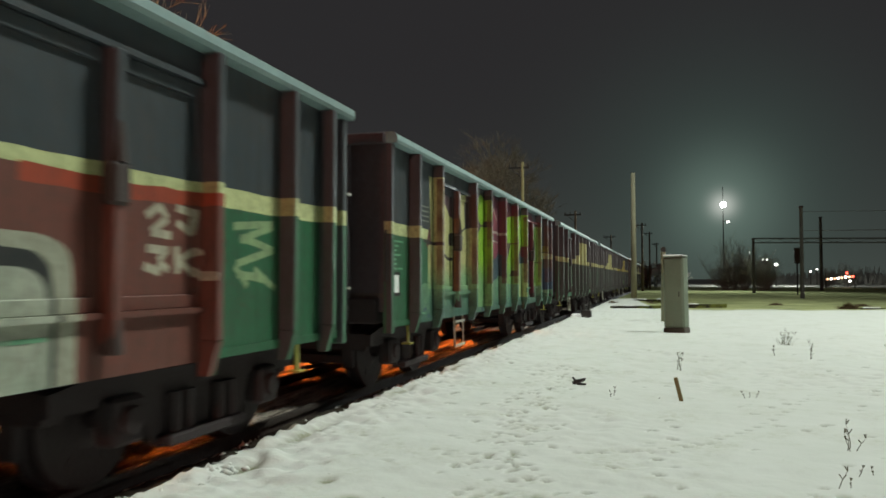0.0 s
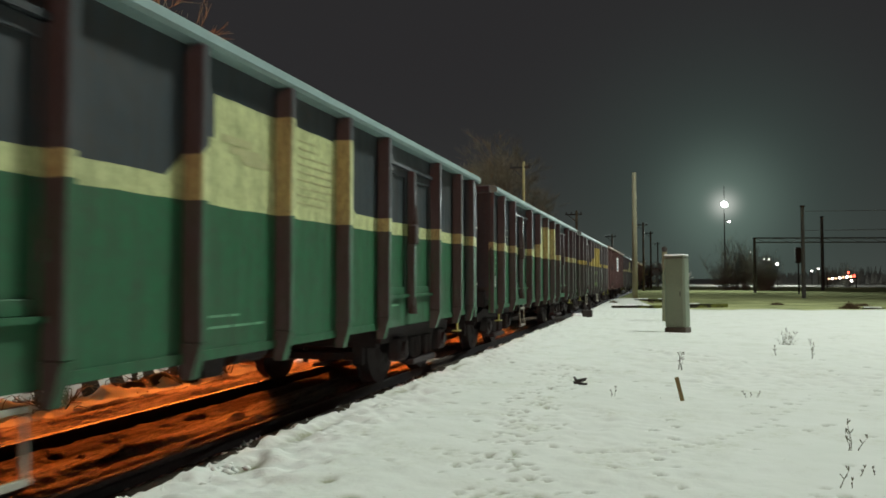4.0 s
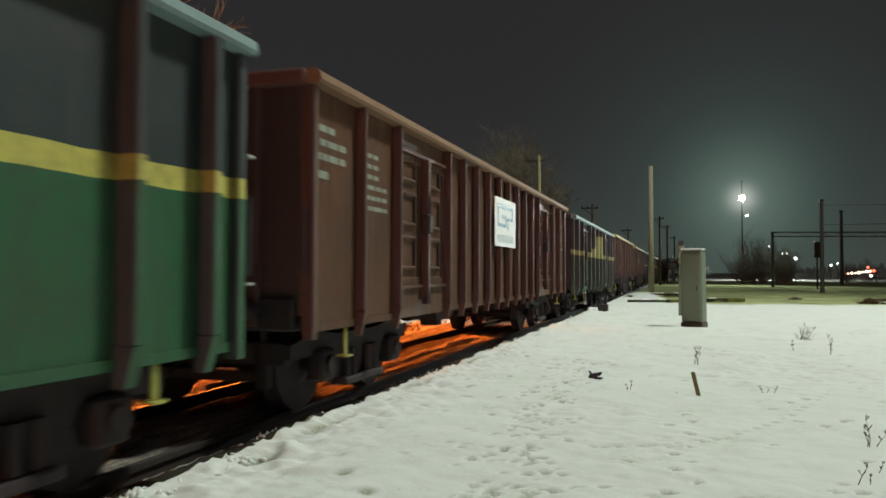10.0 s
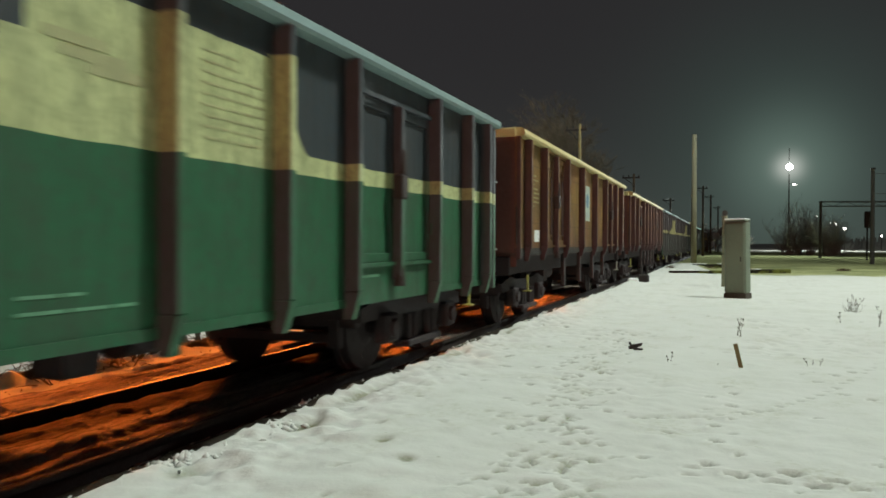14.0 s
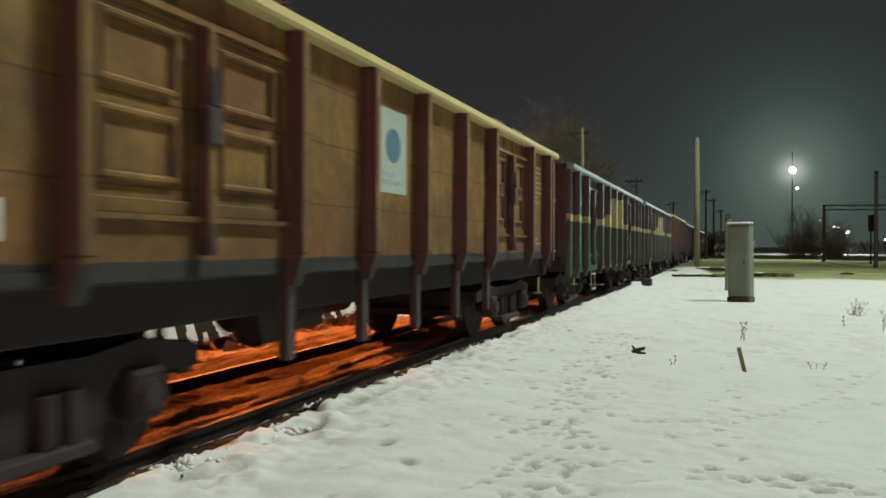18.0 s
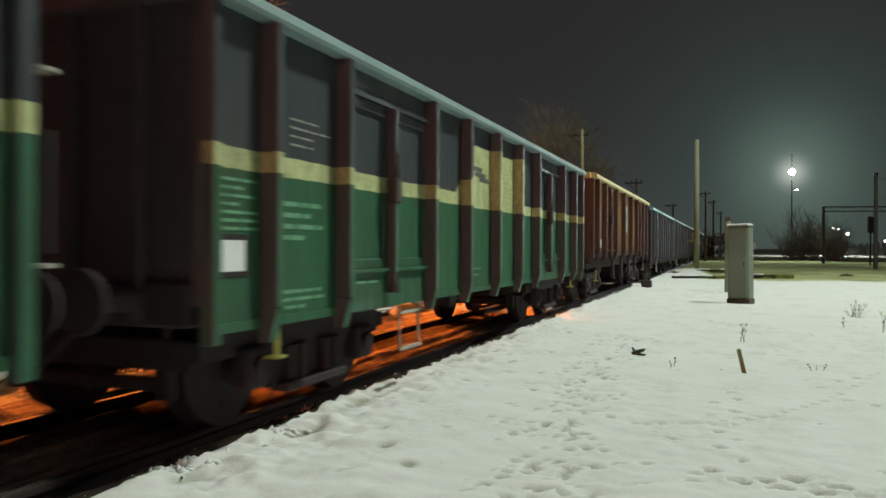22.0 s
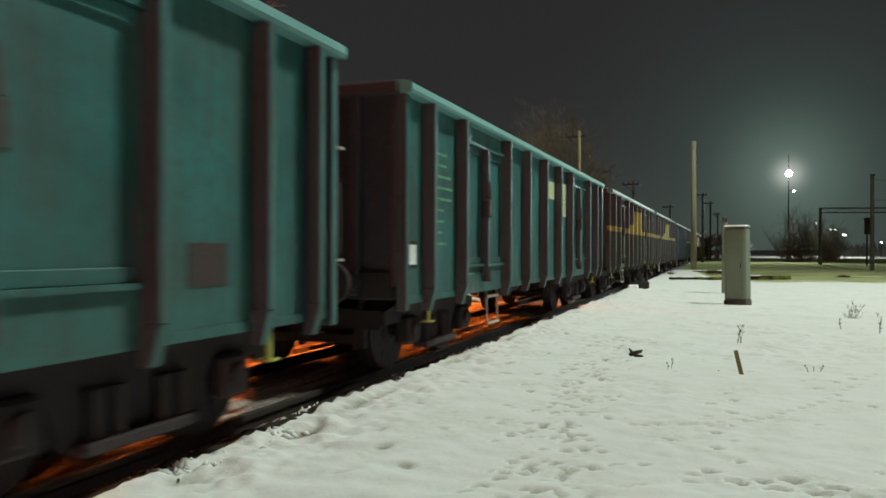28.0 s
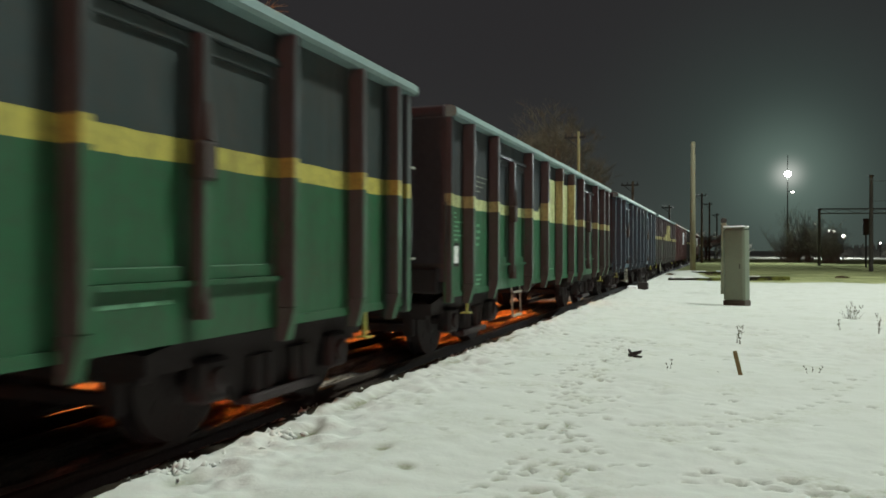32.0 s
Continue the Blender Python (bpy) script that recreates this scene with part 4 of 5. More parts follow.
        part("corner_step", bm, "step_yellow" if s < 0 or style != "ochre" else "step_white", wagon, "painted corner step")
        # far-end rungs only; their pale colour stands in for a glint
        for z in (1.29, 2.24) if s > 0 else ():
            part("end_rung", box(B(), 1.32, 1.46, *sorted((s * (h + 0.04), s * (h + 0.13))), z - 0.012, z + 0.012, 0.004), "step_white", wagon, "pale end rung")
        part("grab_rail", tube(B(), (1.43, s * (h + 0.10), 1.35), (1.43, s * (h + 0.10), 1.95), 0.014, 0.014, 6), "dark_iron", wagon)
        make_bogie(wagon, s * (h - 1.85))
    # frame under the floor
    for sx in (1, -1):
        part("sole_bar", box(B(), *sorted((sx * 1.08, sx * 1.2)), -h + 0.1, h - 0.1, 0.86, 1.16, 0.01), "underframe", wagon)
    bm = B()
    for k in range(9):
        y = -h + 1.2 + k * (L - 2.4) / 8
        box(bm, -1.2, 1.2, y - 0.05, y + 0.05, 0.9, 1.16)
    box(bm, -0.2, 0.2, -h + 0.1, h - 0.1, 0.8, 1.16)
    part("underframe", bm, "underframe", wagon)
    bm = tube(B(), (-0.55, 0.5, 0.68), (-0.55, 1.9, 0.68), 0.2, 0.2, 16)
    part("air_tank", bm, "underframe", wagon)
    bm = tube(B(), (0.2, -1.6, 0.74), (0.2, -0.9, 0.74), 0.16, 0.16, 14)
    tube(bm, (0.2, -3.4, 0.78), (0.2, 3.4, 0.78), 0.022, 0.022, 6)
    part("brake_gear", bm, "underframe", wagon)
    for sx in (1, -1):
        u = -0.3 if style in ("green", "teal") else -1.9
        bm = B()
        ring = [[bm.verts.new((sx * x, u + q * wide, z)) for q, wide, z in ((-1, 0.2, 0.9), (1, 0.2, 0.9), (1, 0.13, 0.56), (-1, 0.13, 0.56))] for x in (0.6, 0.86)]
        bm.faces.new(ring[0]), bm.faces.new(ring[1][::-1])
        for i in range(4):
            j = (i + 1) % 4
            bm.faces.new((ring[0][i], ring[1][i], ring[1][j], ring[0][j]))
        part("brake_changeover_box", bm, "underframe", wagon)
        part("side_tank", tube(B(), (sx * 0.62, u + 0.5, 0.74), (sx * 0.62, u + 1.05, 0.74), 0.16, 0.16, 16), "underframe", wagon)
    # shunter's stirrup below the first door
    stirrups = [3.37] if style in ("green", "teal") else []
    if seed == 4:
        stirrups.append(8.33)
    for p in stirrups:
        bm = B()
        y = p - h
        for q in (y - 0.25, y + 0.25):
            tube(bm, (1.36, q, 0.34), (1.34, q, 0.84), 0.016, 0.016, 6)
        for z in (0.345, 0.72):
            box(bm, 1.345, 1.38, y - 0.265, y + 0.265, z - 0.02, z + 0.015)
        part("stirrup", bm, "step_white", wagon, "white stirrup step")
    # plates and lettering on the camera's side of the train and the other
    x = W + 0.001
    if style in ("green", "teal"):
        part("notice", box(B(), x, x + 0.006, -h + 0.11, -h + 0.42, 1.22, 1.43) if seed != 4 else box(B(), x, x + 0.006, -h + 0.17, -h + 0.36, 1.26, 1.36, 0.002), "paper_white", wagon, "white paper consignment notice")
        frame_bm = B()
        box(frame_bm, x, x + 0.004, -h + 0.07, -h + 0.11, 1.18, 1.47), box(frame_bm, x, x + 0.004, -h + 0.42, -h + 0.46, 1.18, 1.47), box(frame_bm, x, x + 0.004, -h + 0.11, -h + 0.42, 1.43, 1.47), box(frame_bm, x, x + 0.004, -h + 0.11, -h + 0.42, 1.18, 1.22)
        part("notice_holder", frame_bm, "underframe", wagon)
        if style == "green":
            part("lettering", lines(B(), x, -h + 1.0, -h + 1.64, 2.37, 4, 0.065, 0.016, rng), "letter_white", wagon, "rows of small white lettering")
            part("lettering", lines(B(), x, -h + 0.12, -h + 0.58, 1.85, 8, 0.055, 0.022, rng), "letter_green", wagon, "rows of pale green lettering")
            part("lettering", lines(B(), x, -h + 0.88, -h + 1.50, 1.73, 4, 0.085, 0.036, rng), "letter_green", wagon, "rows of pale green lettering")
            part("lettering", lines(B(), x, -h + 0.9, -h + 1.5, 1.06, 3, 0.06, 0.026, rng), "letter_green", wagon, "rows of pale green lettering")
            part("lettering", lines(B(), x, -1.2, -0.4, 1.12, 2, 0.08, 0.018, rng), "letter_green", wagon, "rows of pale green lettering")
        else:
            part("lettering", lines(B(), x, -h + 0.9, -h + 1.6, 2.5, 9, 0.13, 0.03, rng), "letter_green", wagon, "rows of pale lettering")
            part("notice_board", box(B(), x, x + 0.006, 1.13, 2.05, 2.05, 2.71), "patch_yellow", wagon, "faded yellow painted notice")
            part("lettering", lines(B(), x + 0.006, 1.19, 1.99, 2.65, 7, 0.085, 0.018, rng), "letter_ochre", wagon)
            part("notice_board", box(B(), x, x + 0.006, -0.05, 0.93, 2.34, 2.66), "patch_yellow", wagon, "faded yellow painted notice")
            part("plate", box(B(), x, x + 0.006, h - 1.78, h - 1.40, 1.14, 1.42), "lock_iron", wagon, "dark square plate")
        for d0, d1 in doors:
            part("lettering", lines(B(), x + 0.01, d0 - h + 0.2, d0 - h + 0.8, z0 + 0.27, 1, 0.06, 0.025, rng), "letter_green", wagon)
    if seed % 7 in (2, 3, 4, 5) and style == "green":
        part("lettering", lines(B(), x, 0.14, 0.84, 2.62, 9, 0.07, 0.016, rng), "letter_faint", wagon, "rows of faded lettering on the cream block")
        bm = B()
        for k, (dy, dz, ln) in enumerate(((0, 0, 0.4), (0.1, -0.07, 0.45), (0.28, -0.13, 0.42))):
            box(bm, x, x + 0.003, -1.05 + dy, -1.05 + dy + ln, 2.45 + dz - 0.06, 2.45 + dz)
        part("emblem", bm, "letter_dark" if seed == 9 else "letter_faint", wagon, "small faded slanted emblem")
    if style in ("ochre", "panelled"):
        part("notice", box(B(), x, x + 0.006, -h + 1.18, -h + 1.52, 1.40, 1.60), "paper_white", wagon, "white paper consignment notice")
        part("lettering", lines(B(), x, -h + 0.8, -h + 1.5, 2.55, 8, 0.075, 0.03, rng), "letter_ochre", wagon, "rows of pale lettering")
        part("lettering", lines(B(), x, h - 1.5, h - 0.65, 2.75, 8, 0.085, 0.035, rng), "letter_ochre", wagon, "rows of pale lettering")
        part("lettering", lines(B(), x, h - 1.5, h - 0.65, 1.52, 2, 0.07, 0.035, rng), "letter_ochre", wagon, "rows of pale lettering")
        sy = 0.1 if style == "ochre" else -0.6
        board = part("sign_board", box(B(), x, x + 0.006, sy - 0.30, sy + 0.32, 1.90, 2.72), "sign_white", wagon, "white sign with a blue emblem")
        bm = tube(B(), (x + 0.006, sy, 2.37), (x + 0.009, sy, 2.37), 0.17, 0.17, 20)
        part("emblem", bm, "sign_blue", board)
        part("lettering", lines(B(), x + 0.006, sy - 0.24, sy + 0.26, 2.10, 2, 0.07, 0.045, rng), "sign_grey", board)
    if style == "brown":
        y0 = 6.35 - h
        board = part("sign_board", box(B(), W + pd + 0.002, W + pd + 0.012, y0, y0 + 1.6, 1.83, 2.67, 0.002), "paper_white", wagon, "white sign board with a blue angular emblem")
        q = W + pd + 0.012
        bm = B()
        for a0, a1, b0, b1 in ((0.2, 0.27, 2.06, 2.44), (0.27, 1.36, 2.385, 2.44), (0.27, 0.86, 2.06, 2.115), (0.79, 0.86, 2.115, 2.27), (0.5, 0.86, 2.215, 2.27), (1.29, 1.36, 2.19, 2.385), (0.93, 1.29, 2.19, 2.245), (0.93, 1.0, 2.02, 2.19)):
            box(bm, q, q + 0.004, y0 + a0, y0 + a1, b0 + 0.11, b1 + 0.11)
        part("emblem", bm, "sign_blue", board, "blue angular emblem")
        bm = B()
        for k in range(9):
            box(bm, q, q + 0.004, y0 + 0.2 + k * 0.135, y0 + 0.29 + k * 0.135, 1.91, 2.03)
        part("lettering", bm, "sign_grey", board)
        part("lettering", lines(B(), x, -h + 0.12, -h + 0.95, 2.72, 3, 0.13, 0.06, rng), "letter_white", wagon, "rows of worn white lettering")
        part("lettering", lines(B(), x, -h + 0.12, -h + 0.6, 2.3, 1, 0.13, 0.07, rng), "letter_white", wagon)
        part("lettering", lines(B(), x, -h + 1.2, -h + 2.0, 2.62, 6, 0.11, 0.045, rng), "letter_white", wagon, "rows of worn white lettering")
        part("lettering", lines(B(), x, h - 0.95, h - 0.15, 2.62, 6, 0.12, 0.045, rng), "letter_white", wagon, "rows of worn white lettering")
        part("lettering", lines(B(), x, h - 0.95, h - 0.15, 1.3, 3, 0.07, 0.03, rng), "letter_white", wagon)
        part("plate", box(B(), x, x + 0.006, y0 + 0.66, y0 + 0.86, 1.42, 1.58), "letter_white", wagon)
    return wagon


GREEN_POSTS = (0.645, 1.725, 3.70, 4.885, 6.125, 7.325, 8.415, 10.37, 11.49, 12.24)
GREEN_DOORS = ((1.725, 3.70), (8.415, 10.37))
PANEL_POSTS = (0.665, 1.885, 3.925, 5.16, 6.4, 7.64, 8.875, 10.915, 12.135)
PANEL_DOORS = ((1.885, 3.925), (8.875, 10.915))
OCHRE_POSTS = (0.52, 1.68, 3.665, 5.38, 7.12, 8.77, 10.68, 11.9)
OCHRE_DOORS = ((1.68, 3.665), (8.77, 10.68))
BROWN_POSTS = (1.05, 2.05, 3.93) + tuple(3.93 + 6.6 * k / 9 for k in range(1, 9)) + (10.53, 12.41, 13.41)
BROWN_DOORS = ((2.05, 3.93), (10.53, 12.41))
BANDED = "green open wagon with a dark upper half and a cream band"


LETTER_POSTS = (0.85, 1.86, 3.83, 4.93, 6.18, 7.40, 8.50, 10.45, 11.55, 12.28)
TEAL_POSTS = (0.645, 1.725, 3.70, 4.885, 6.125, 7.34, 8.45, 10.55, 11.62, 12.31)
LATE_POSTS = (0.645, 1.725, 3.70, 4.885, 6.125, 7.325, 8.44, 10.48, 11.64, 12.40)


def green(body, cap, seed, label=BANDED, style="green", posts=GREEN_POSTS):
    return make_wagon(label, body, cap, posts=posts, doors=((posts[1], posts[2]), (posts[6], posts[7])), style=style, seed=seed)


def make_train():
    base = {}
    base["box"] = green("box_graffiti", "rail_cap_grey", 1, "green open wagon sprayed with red and pale graffiti")
    base["letters"] = green("letter_graffiti", "rail_cap_grey", 8, "open wagon covered in lime and maroon graffiti lettering", posts=LETTER_POSTS)
    base["green"] = green("green_livery", "rail_cap_grey", 2)
    base["late"] = green("green_livery", "rail_cap_grey", 9, posts=LATE_POSTS)
    base["green3"] = green("ring_livery", "rail_cap_grey", 3, "green open wagon with a cream band and a faint sprayed ring")
    base["green4"] = green("scrawl_livery", "rail_cap_grey", 4, "green open wagon with a dark upper half and a yellow band")
    base["brown"] = make_wagon("long brown open wagon with a white sign board", "oxide_brown", "rail_cap_brown", L=14.55, posts=BROWN_POSTS, doors=BROWN_DOORS, z0=0.85, z1=3.16, pw=0.06, pd=0.11, style="brown", seed=6, end="rust_end")
    base["ochre"] = make_wagon("ochre-brown open wagon with rounded door panels and a white sign", "ochre_brown", "rail_cap_cream", L=12.55, posts=OCHRE_POSTS, doors=OCHRE_DOORS, z0=1.18, z1=3.2, pw=0.09, pd=0.135, style="ochre", seed=7, end="rust_end", tall_post=True)
    base["panelled"] = make_wagon("rusty ochre open wagon with pressed panel doors and a white sign", "rusty_ochre", "rail_cap_cream", L=12.8, posts=PANEL_POSTS, doors=PANEL_DOORS, z0=1.18, z1=3.12, pw=0.10, pd=0.16, style="panelled", seed=9, end="rust_end")
    base["teal"] = green("teal_paint", "rail_cap_teal", 11, "teal open wagon with faded yellow notices", "teal", TEAL_POSTS)
    base["yellow"] = green("yellow_livery", "rail_cap_grey", 10, "green open wagon with a dark upper half and a yellow band")
    base["blue"] = green("blue_paint", "rail_cap_grey", 13, "faded blue open wagon", "teal")
    base["red"] = make_wagon("plain red-oxide painted open wagon", "red_oxide", "rail_cap_brown", posts=GREEN_POSTS, doors=GREEN_DOORS, style="brown", seed=12)
    order = ["box", "letters", "green", "green3", "green4", "brown", "green", "ochre", "panelled", "green", "late", "ochre", "teal", "teal", "yellow", "green", "blue", "green", "red", "green", "brown", "green"]
    step = [13.98, 14.10, 14.01, 14.16, 13.75, 16.22, 14.07, 14.33, 14.30, 13.99, 14.15, 14.08, 14.13, 14.21, 13.92, 14.12] + [14.05] * 6
    near = -5.79
    train, used = [], set()
    for kind, gap in zip(order, step):
        first = kind not in used
        used.add(kind)
        ob = base[kind] if first else copy_thing(base[kind], Matrix())
        length = {"brown": 14.55, "ochre": 12.55, "panelled": 12.8}.get(kind, 12.70)
        train.append((ob, near + length / 2))
        near += gap
    return train


TRAIN = make_train()

# ---- beside the line ----


def cabinet():
    c = empty("relay_cabinet", (0.265, 21.8, -0.12))
    c.rotation_euler = (0, radians(-0.8), radians(-16))
    tagged(c, "tall grey metal relay cabinet standing in the snow", "relay cabinet")
    part("plinth", box(B(), -0.29, 0.29, -0.28, 0.28, -0.25, 0.17, 0.02), "cabinet_plinth", c, "low dark plinth")
    part("body", box(B(), -0.28, 0.28, -0.26, 0.26, 0.15, 2.10, 0.05), "cabinet_grey", c)
    part("door", box(B(), -0.225, 0.225, -0.275, -0.26, 0.22, 2.02, 0.006), "cabinet_grey", c)
    part("roof", box(B(), -0.285, 0.285, -0.265, 0.265, 2.10, 2.13, 0.012), "cabinet_grey", c)
    part("snow_cap", box(B(), -0.28, 0.28, -0.27, 0.27, 2.13, 2.17, 0.02), "snow_cap", c, "thin cap of snow")
    part("handle", box(B(), 0.15, 0.17, -0.30, -0.275, 1.02, 1.15), "dark_iron", c)
    return c


cabinet()


def signal_post():
    p = empty("signal_post", (-0.09, 27.2, -0.1))
    tagged(p, "slim pale post with a small lantern head", "signal post")
    part("post", tube(B(), (0, 0, -0.2), (0, 0, 2.42), 0.10, 0.09, 10), "pole_concrete", p)
    part("lantern", tube(B(), (0, -0.08, 2.5), (0, 0.14, 2.5), 0.10, 0.10, 14), "greyed_iron", p)
    bm = B()
    for a, b in (((-0.05, 0, 1.75), (-0.26, 0, 1.55)), ((-0.26, 0, 1.55), (-0.28, 0, 1.2))):
        tube(bm, a, b, 0.04, 0.04, 8)
    tube(bm, (-0.28, -0.06, 1.72), (-0.28, 0.1, 1.72), 0.13, 0.13, 12)
    part("bracket", bm, "dark_iron", p)


signal_post()


def concrete_pole(x, y, z, height, r0, r1, arm=0.0, label="weathered concrete line pole", wood="pole_concrete"):
    p = empty("line_pole", (x, y, z))
    tagged(p, label, "pole", "poles along the line")
    part("shaft", tube(B(), (0, 0, -0.4), (0, 0, height), r0, r1, 12), wood, p, smooth=True)
    for k in range(3 if wood == "bark" else 0):
        part("band", tube(B(), (0, 0, height * (0.45 + 0.2 * k)), (0, 0, height * (0.45 + 0.2 * k) + 0.06), r0 * 1.04, r0 * 1.04, 12), "dark_iron", p)
    if arm:
        bm = box(B(), -arm, arm * 0.5, -0.05, 0.05, height - 0.35, height - 0.25)
        tube(bm, (-arm * 0.8, 0, height - 0.3), (0, 0, height - 0.9), 0.03, 0.03, 6)
        part("crossarm", bm, "dark_iron", p)
        for k in (-arm * 0.9, -arm * 0.45, arm * 0.4):
            part("insulator", tube(B(), (k, 0, height - 0.25), (k, 0, height - 0.06), 0.05, 0.03, 8), "dark_iron", p)
    return p


concrete_pole(-2.06, 51.5, 0.05, 8.4, 0.2, 0.14)
concrete_pole(-2.72, 93, -0.1, 8.2, 0.15, 0.11, 1.0, wood="bark")
concrete_pole(-2.3, 114, -0.1, 8.4, 0.15, 0.11, 0.8, wood="bark")
concrete_pole(-1.6, 140, -0.1, 8.0, 0.15, 0.11, 0.8, wood="bark")
concrete_pole(-6.9, 60.4, 0.1, 6.7, 0.12, 0.09, 0.9, "dark timber line pole with a crossarm", "bark")
concrete_pole(-6.3, 92, 0.1, 6.6, 0.12, 0.09, 0.9, "dark timber line pole with a crossarm", "bark")
concrete_pole(-7.28, 39.4, 0.1, 7.5, 0.1, 0.07, 0.75, "lit timber pole with a short crossarm among bare twigs", "old_wood")


def point_lever():
    p = empty("point_lever", (-2.95, 29.5, -0.12))
    tagged(p, "dark iron point lever box beside the rail", "point lever")
    part("box", box(B(), -0.22, 0.16, -0.2, 0.2, -0.05, 0.3, 0.03), "dark_iron", p)
    bm = tube(B(), (0.05, 0, 0.25), (0.1, 0, 0.62), 0.05, 0.04, 8)
    tube(bm, (-0.12, 0, 0.25), (-0.16, 0, 0.55), 0.09, 0.07, 8)
    part("lever", bm, "dark_iron", p)
    part("snow_cap", box(B(), -0.6, -0.2, -0.3, 0.2, -0.08, 0.16, 0.05), "snow_cap", p, "small heap of snow")


point_lever()


def beams():
    for x0, y0, x1, y1, h in ((-2.6, 37.6, 0.0, 38.9, 0.16), (0.05, 39.4, 2.9, 41.2, 0.2), (-1.9, 46.5, 0.3, 47.6, 0.25), (8.9, 40.2, 10.6, 40.0, 0.1)):
        b = empty("timber_beam", ((x0 + x1) / 2, (y0 + y1) / 2, -0.1))
        tagged(b, "mossy dark timber beam lying in the snow", "timber beam", "beams lying in the snow")
        half = math.hypot(x1 - x0, y1 - y0) / 2
        b.rotation_euler = (0, 0, math.atan2(y1 - y0, x1 - x0))
        bm = box(B(), -half, half, -0.13, 0.13, -0.1, h, 0.03)
        part("timber", bm, "mossy_wood", b)
        rng = random.Random(half)
        bm = B()
        for k in range(3):
            u = rng.uniform(-half, half - 0.5)
            box(bm, u, u + rng.uniform(0.15, 0.5), -0.14, 0.1, h, h + 0.04, 0.015)
        part("snow_cap", bm, "snow_cap", b, "patches of snow")


beams()


def dry_clump(x, y, wide, height, seed):
    """A low dense clump of dead grass and stalks."""
    rng = random.Random(seed)
    bm = B()
    for k in range(260):
        a, r = rng.uniform(0, 6.283), wide * rng.random() ** 0.6
        p = Vector((r * math.cos(a), r * math.sin(a) * 0.6, -0.05))
        top = height * (1.1 - r / wide * 0.7) * rng.uniform(0.6, 1.1)
        tube(bm, p, p + Vector((rng.gauss(0, 0.1), rng.gauss(0, 0.08), top)), 0.02, 0.008, 3, False)
    ob = part("dry_grass_clump", bm, "brush_twig")
    ob.location = (x, y, -0.1)
    tagged(ob, "low dark clump of dead grass in the snow", "grass", "clumps in the snow")


for i, (x, y, wide, high) in enumerate(((8.45, 40.5, 0.42, 0.42), (5.9, 46.0, 0.3, 0.2), (9.9, 44.5, 0.35, 0.25), (-2.9, 43.5, 0.4, 0.3), (-0.95, 44.8, 0.5, 0.25))):
    dry_clump(x, y, wide, high, 60 + i)


def stake():
    s = empty("wooden_stake", (0.16, 9.57, -0.1))
    tagged(s, "short leaning wooden stake in the snow", "stake")
    s.rotation_euler = (0, radians(-13), 0)
    part("stake", box(B(), -0.024, 0.024, -0.02, 0.02, -0.1, 0.3, 0.005), "old_wood", s)


stake()


def clod():
    c = empty("broken_branch", (-1.17, 10.55, -0.06))
    tagged(c, "small dark piece of broken wood on the snow", "branch")
    bm = tube(B(), (-0.09, 0, 0.0), (0.07, 0.04, 0.05), 0.03, 0.018, 7)
    tube(bm, (-0.03, 0.02, 0.03), (0.09, -0.04, 0.075), 0.024, 0.012, 6), tube(bm, (-0.05, 0, 0.03), (-0.09, 0.05, 0.075), 0.022, 0.014, 6)
    tube(bm, (-0.02, -0.03, 0.0), (0.10, -0.06, 0.0), 0.022, 0.014, 6)
    part("wood", bm, "dark_iron", c)


clod()


def weed(x, y, height, stems, seed, wide=0.5):
    rng = random.Random(seed)
    w_ = empty("dry_weed", (x, y, -0.09))
    tagged(w_, "dry brown weed stems sticking out of the snow", "weed", "weeds in the snow")
    for k in range(stems):
        p = Vector((rng.uniform(-0.1, 0.1) * wide * 2, rng.uniform(-0.08, 0.08), -0.04))
        chain, twigs = [p], []
        d = Vector((rng.uniform(-wide, wide), rng.uniform(-0.3, 0.3), 1)).normalized()
        ln = height * rng.uniform(0.5, 1.0)
        for s in range(3):
            q = p + d * ln / 3
            chain.append(q)
            if s and (stems < 15 or k % 5 == 0):
                for j in range(2):
                    e = q + Vector((rng.uniform(-0.6, 0.6), rng.uniform(-0.4, 0.4), 0.7)).normalized() * ln * 0.2
                    twigs.append((q, e))
            p, d = q, (d + Vector((rng.uniform(-0.25, 0.25), 0, 0))).normalized()
        stem = part("stem", chain_tube(B(), chain, [0.005, 0.004, 0.0025, 0.0015] if stems < 15 else [0.0035, 0.003, 0.002, 0.001], 4), "dry_weed", w_)
        for a, b in twigs:
            part("sprig", tube(B(), a, b, 0.003, 0.005, 4), "dry_weed", stem)


for i, (x, y, hgt, st, wd) in enumerate(((2.42, 17.6, 0.42, 34, 0.6), (2.5, 14.9, 0.42, 3, 0.2), (0.16, 12.9, 0.3, 5, 0.3), (1.96, 15.5, 0.26, 2, 0.1), (-0.66, 9.6, 0.24, 2, 0.1), (1.02, 10.1, 0.13, 3, 0.5),
                                         (1.17, 5.85, 0.22, 2, 0.4), (1.5, 7.3, 0.25, 4, 0.4), (0.03, 9.6, 0.06, 4, 0.9), (0.05, 21.0, 0.2, 2, 0.1), (4.4, 17.5, 0.2, 3, 0.5), (1.35, 6.3, 0.16, 2, 0.6), (5.1, 20.0, 0.25, 3, 0.4))):
    weed(x, y, hgt, st, i, wd)


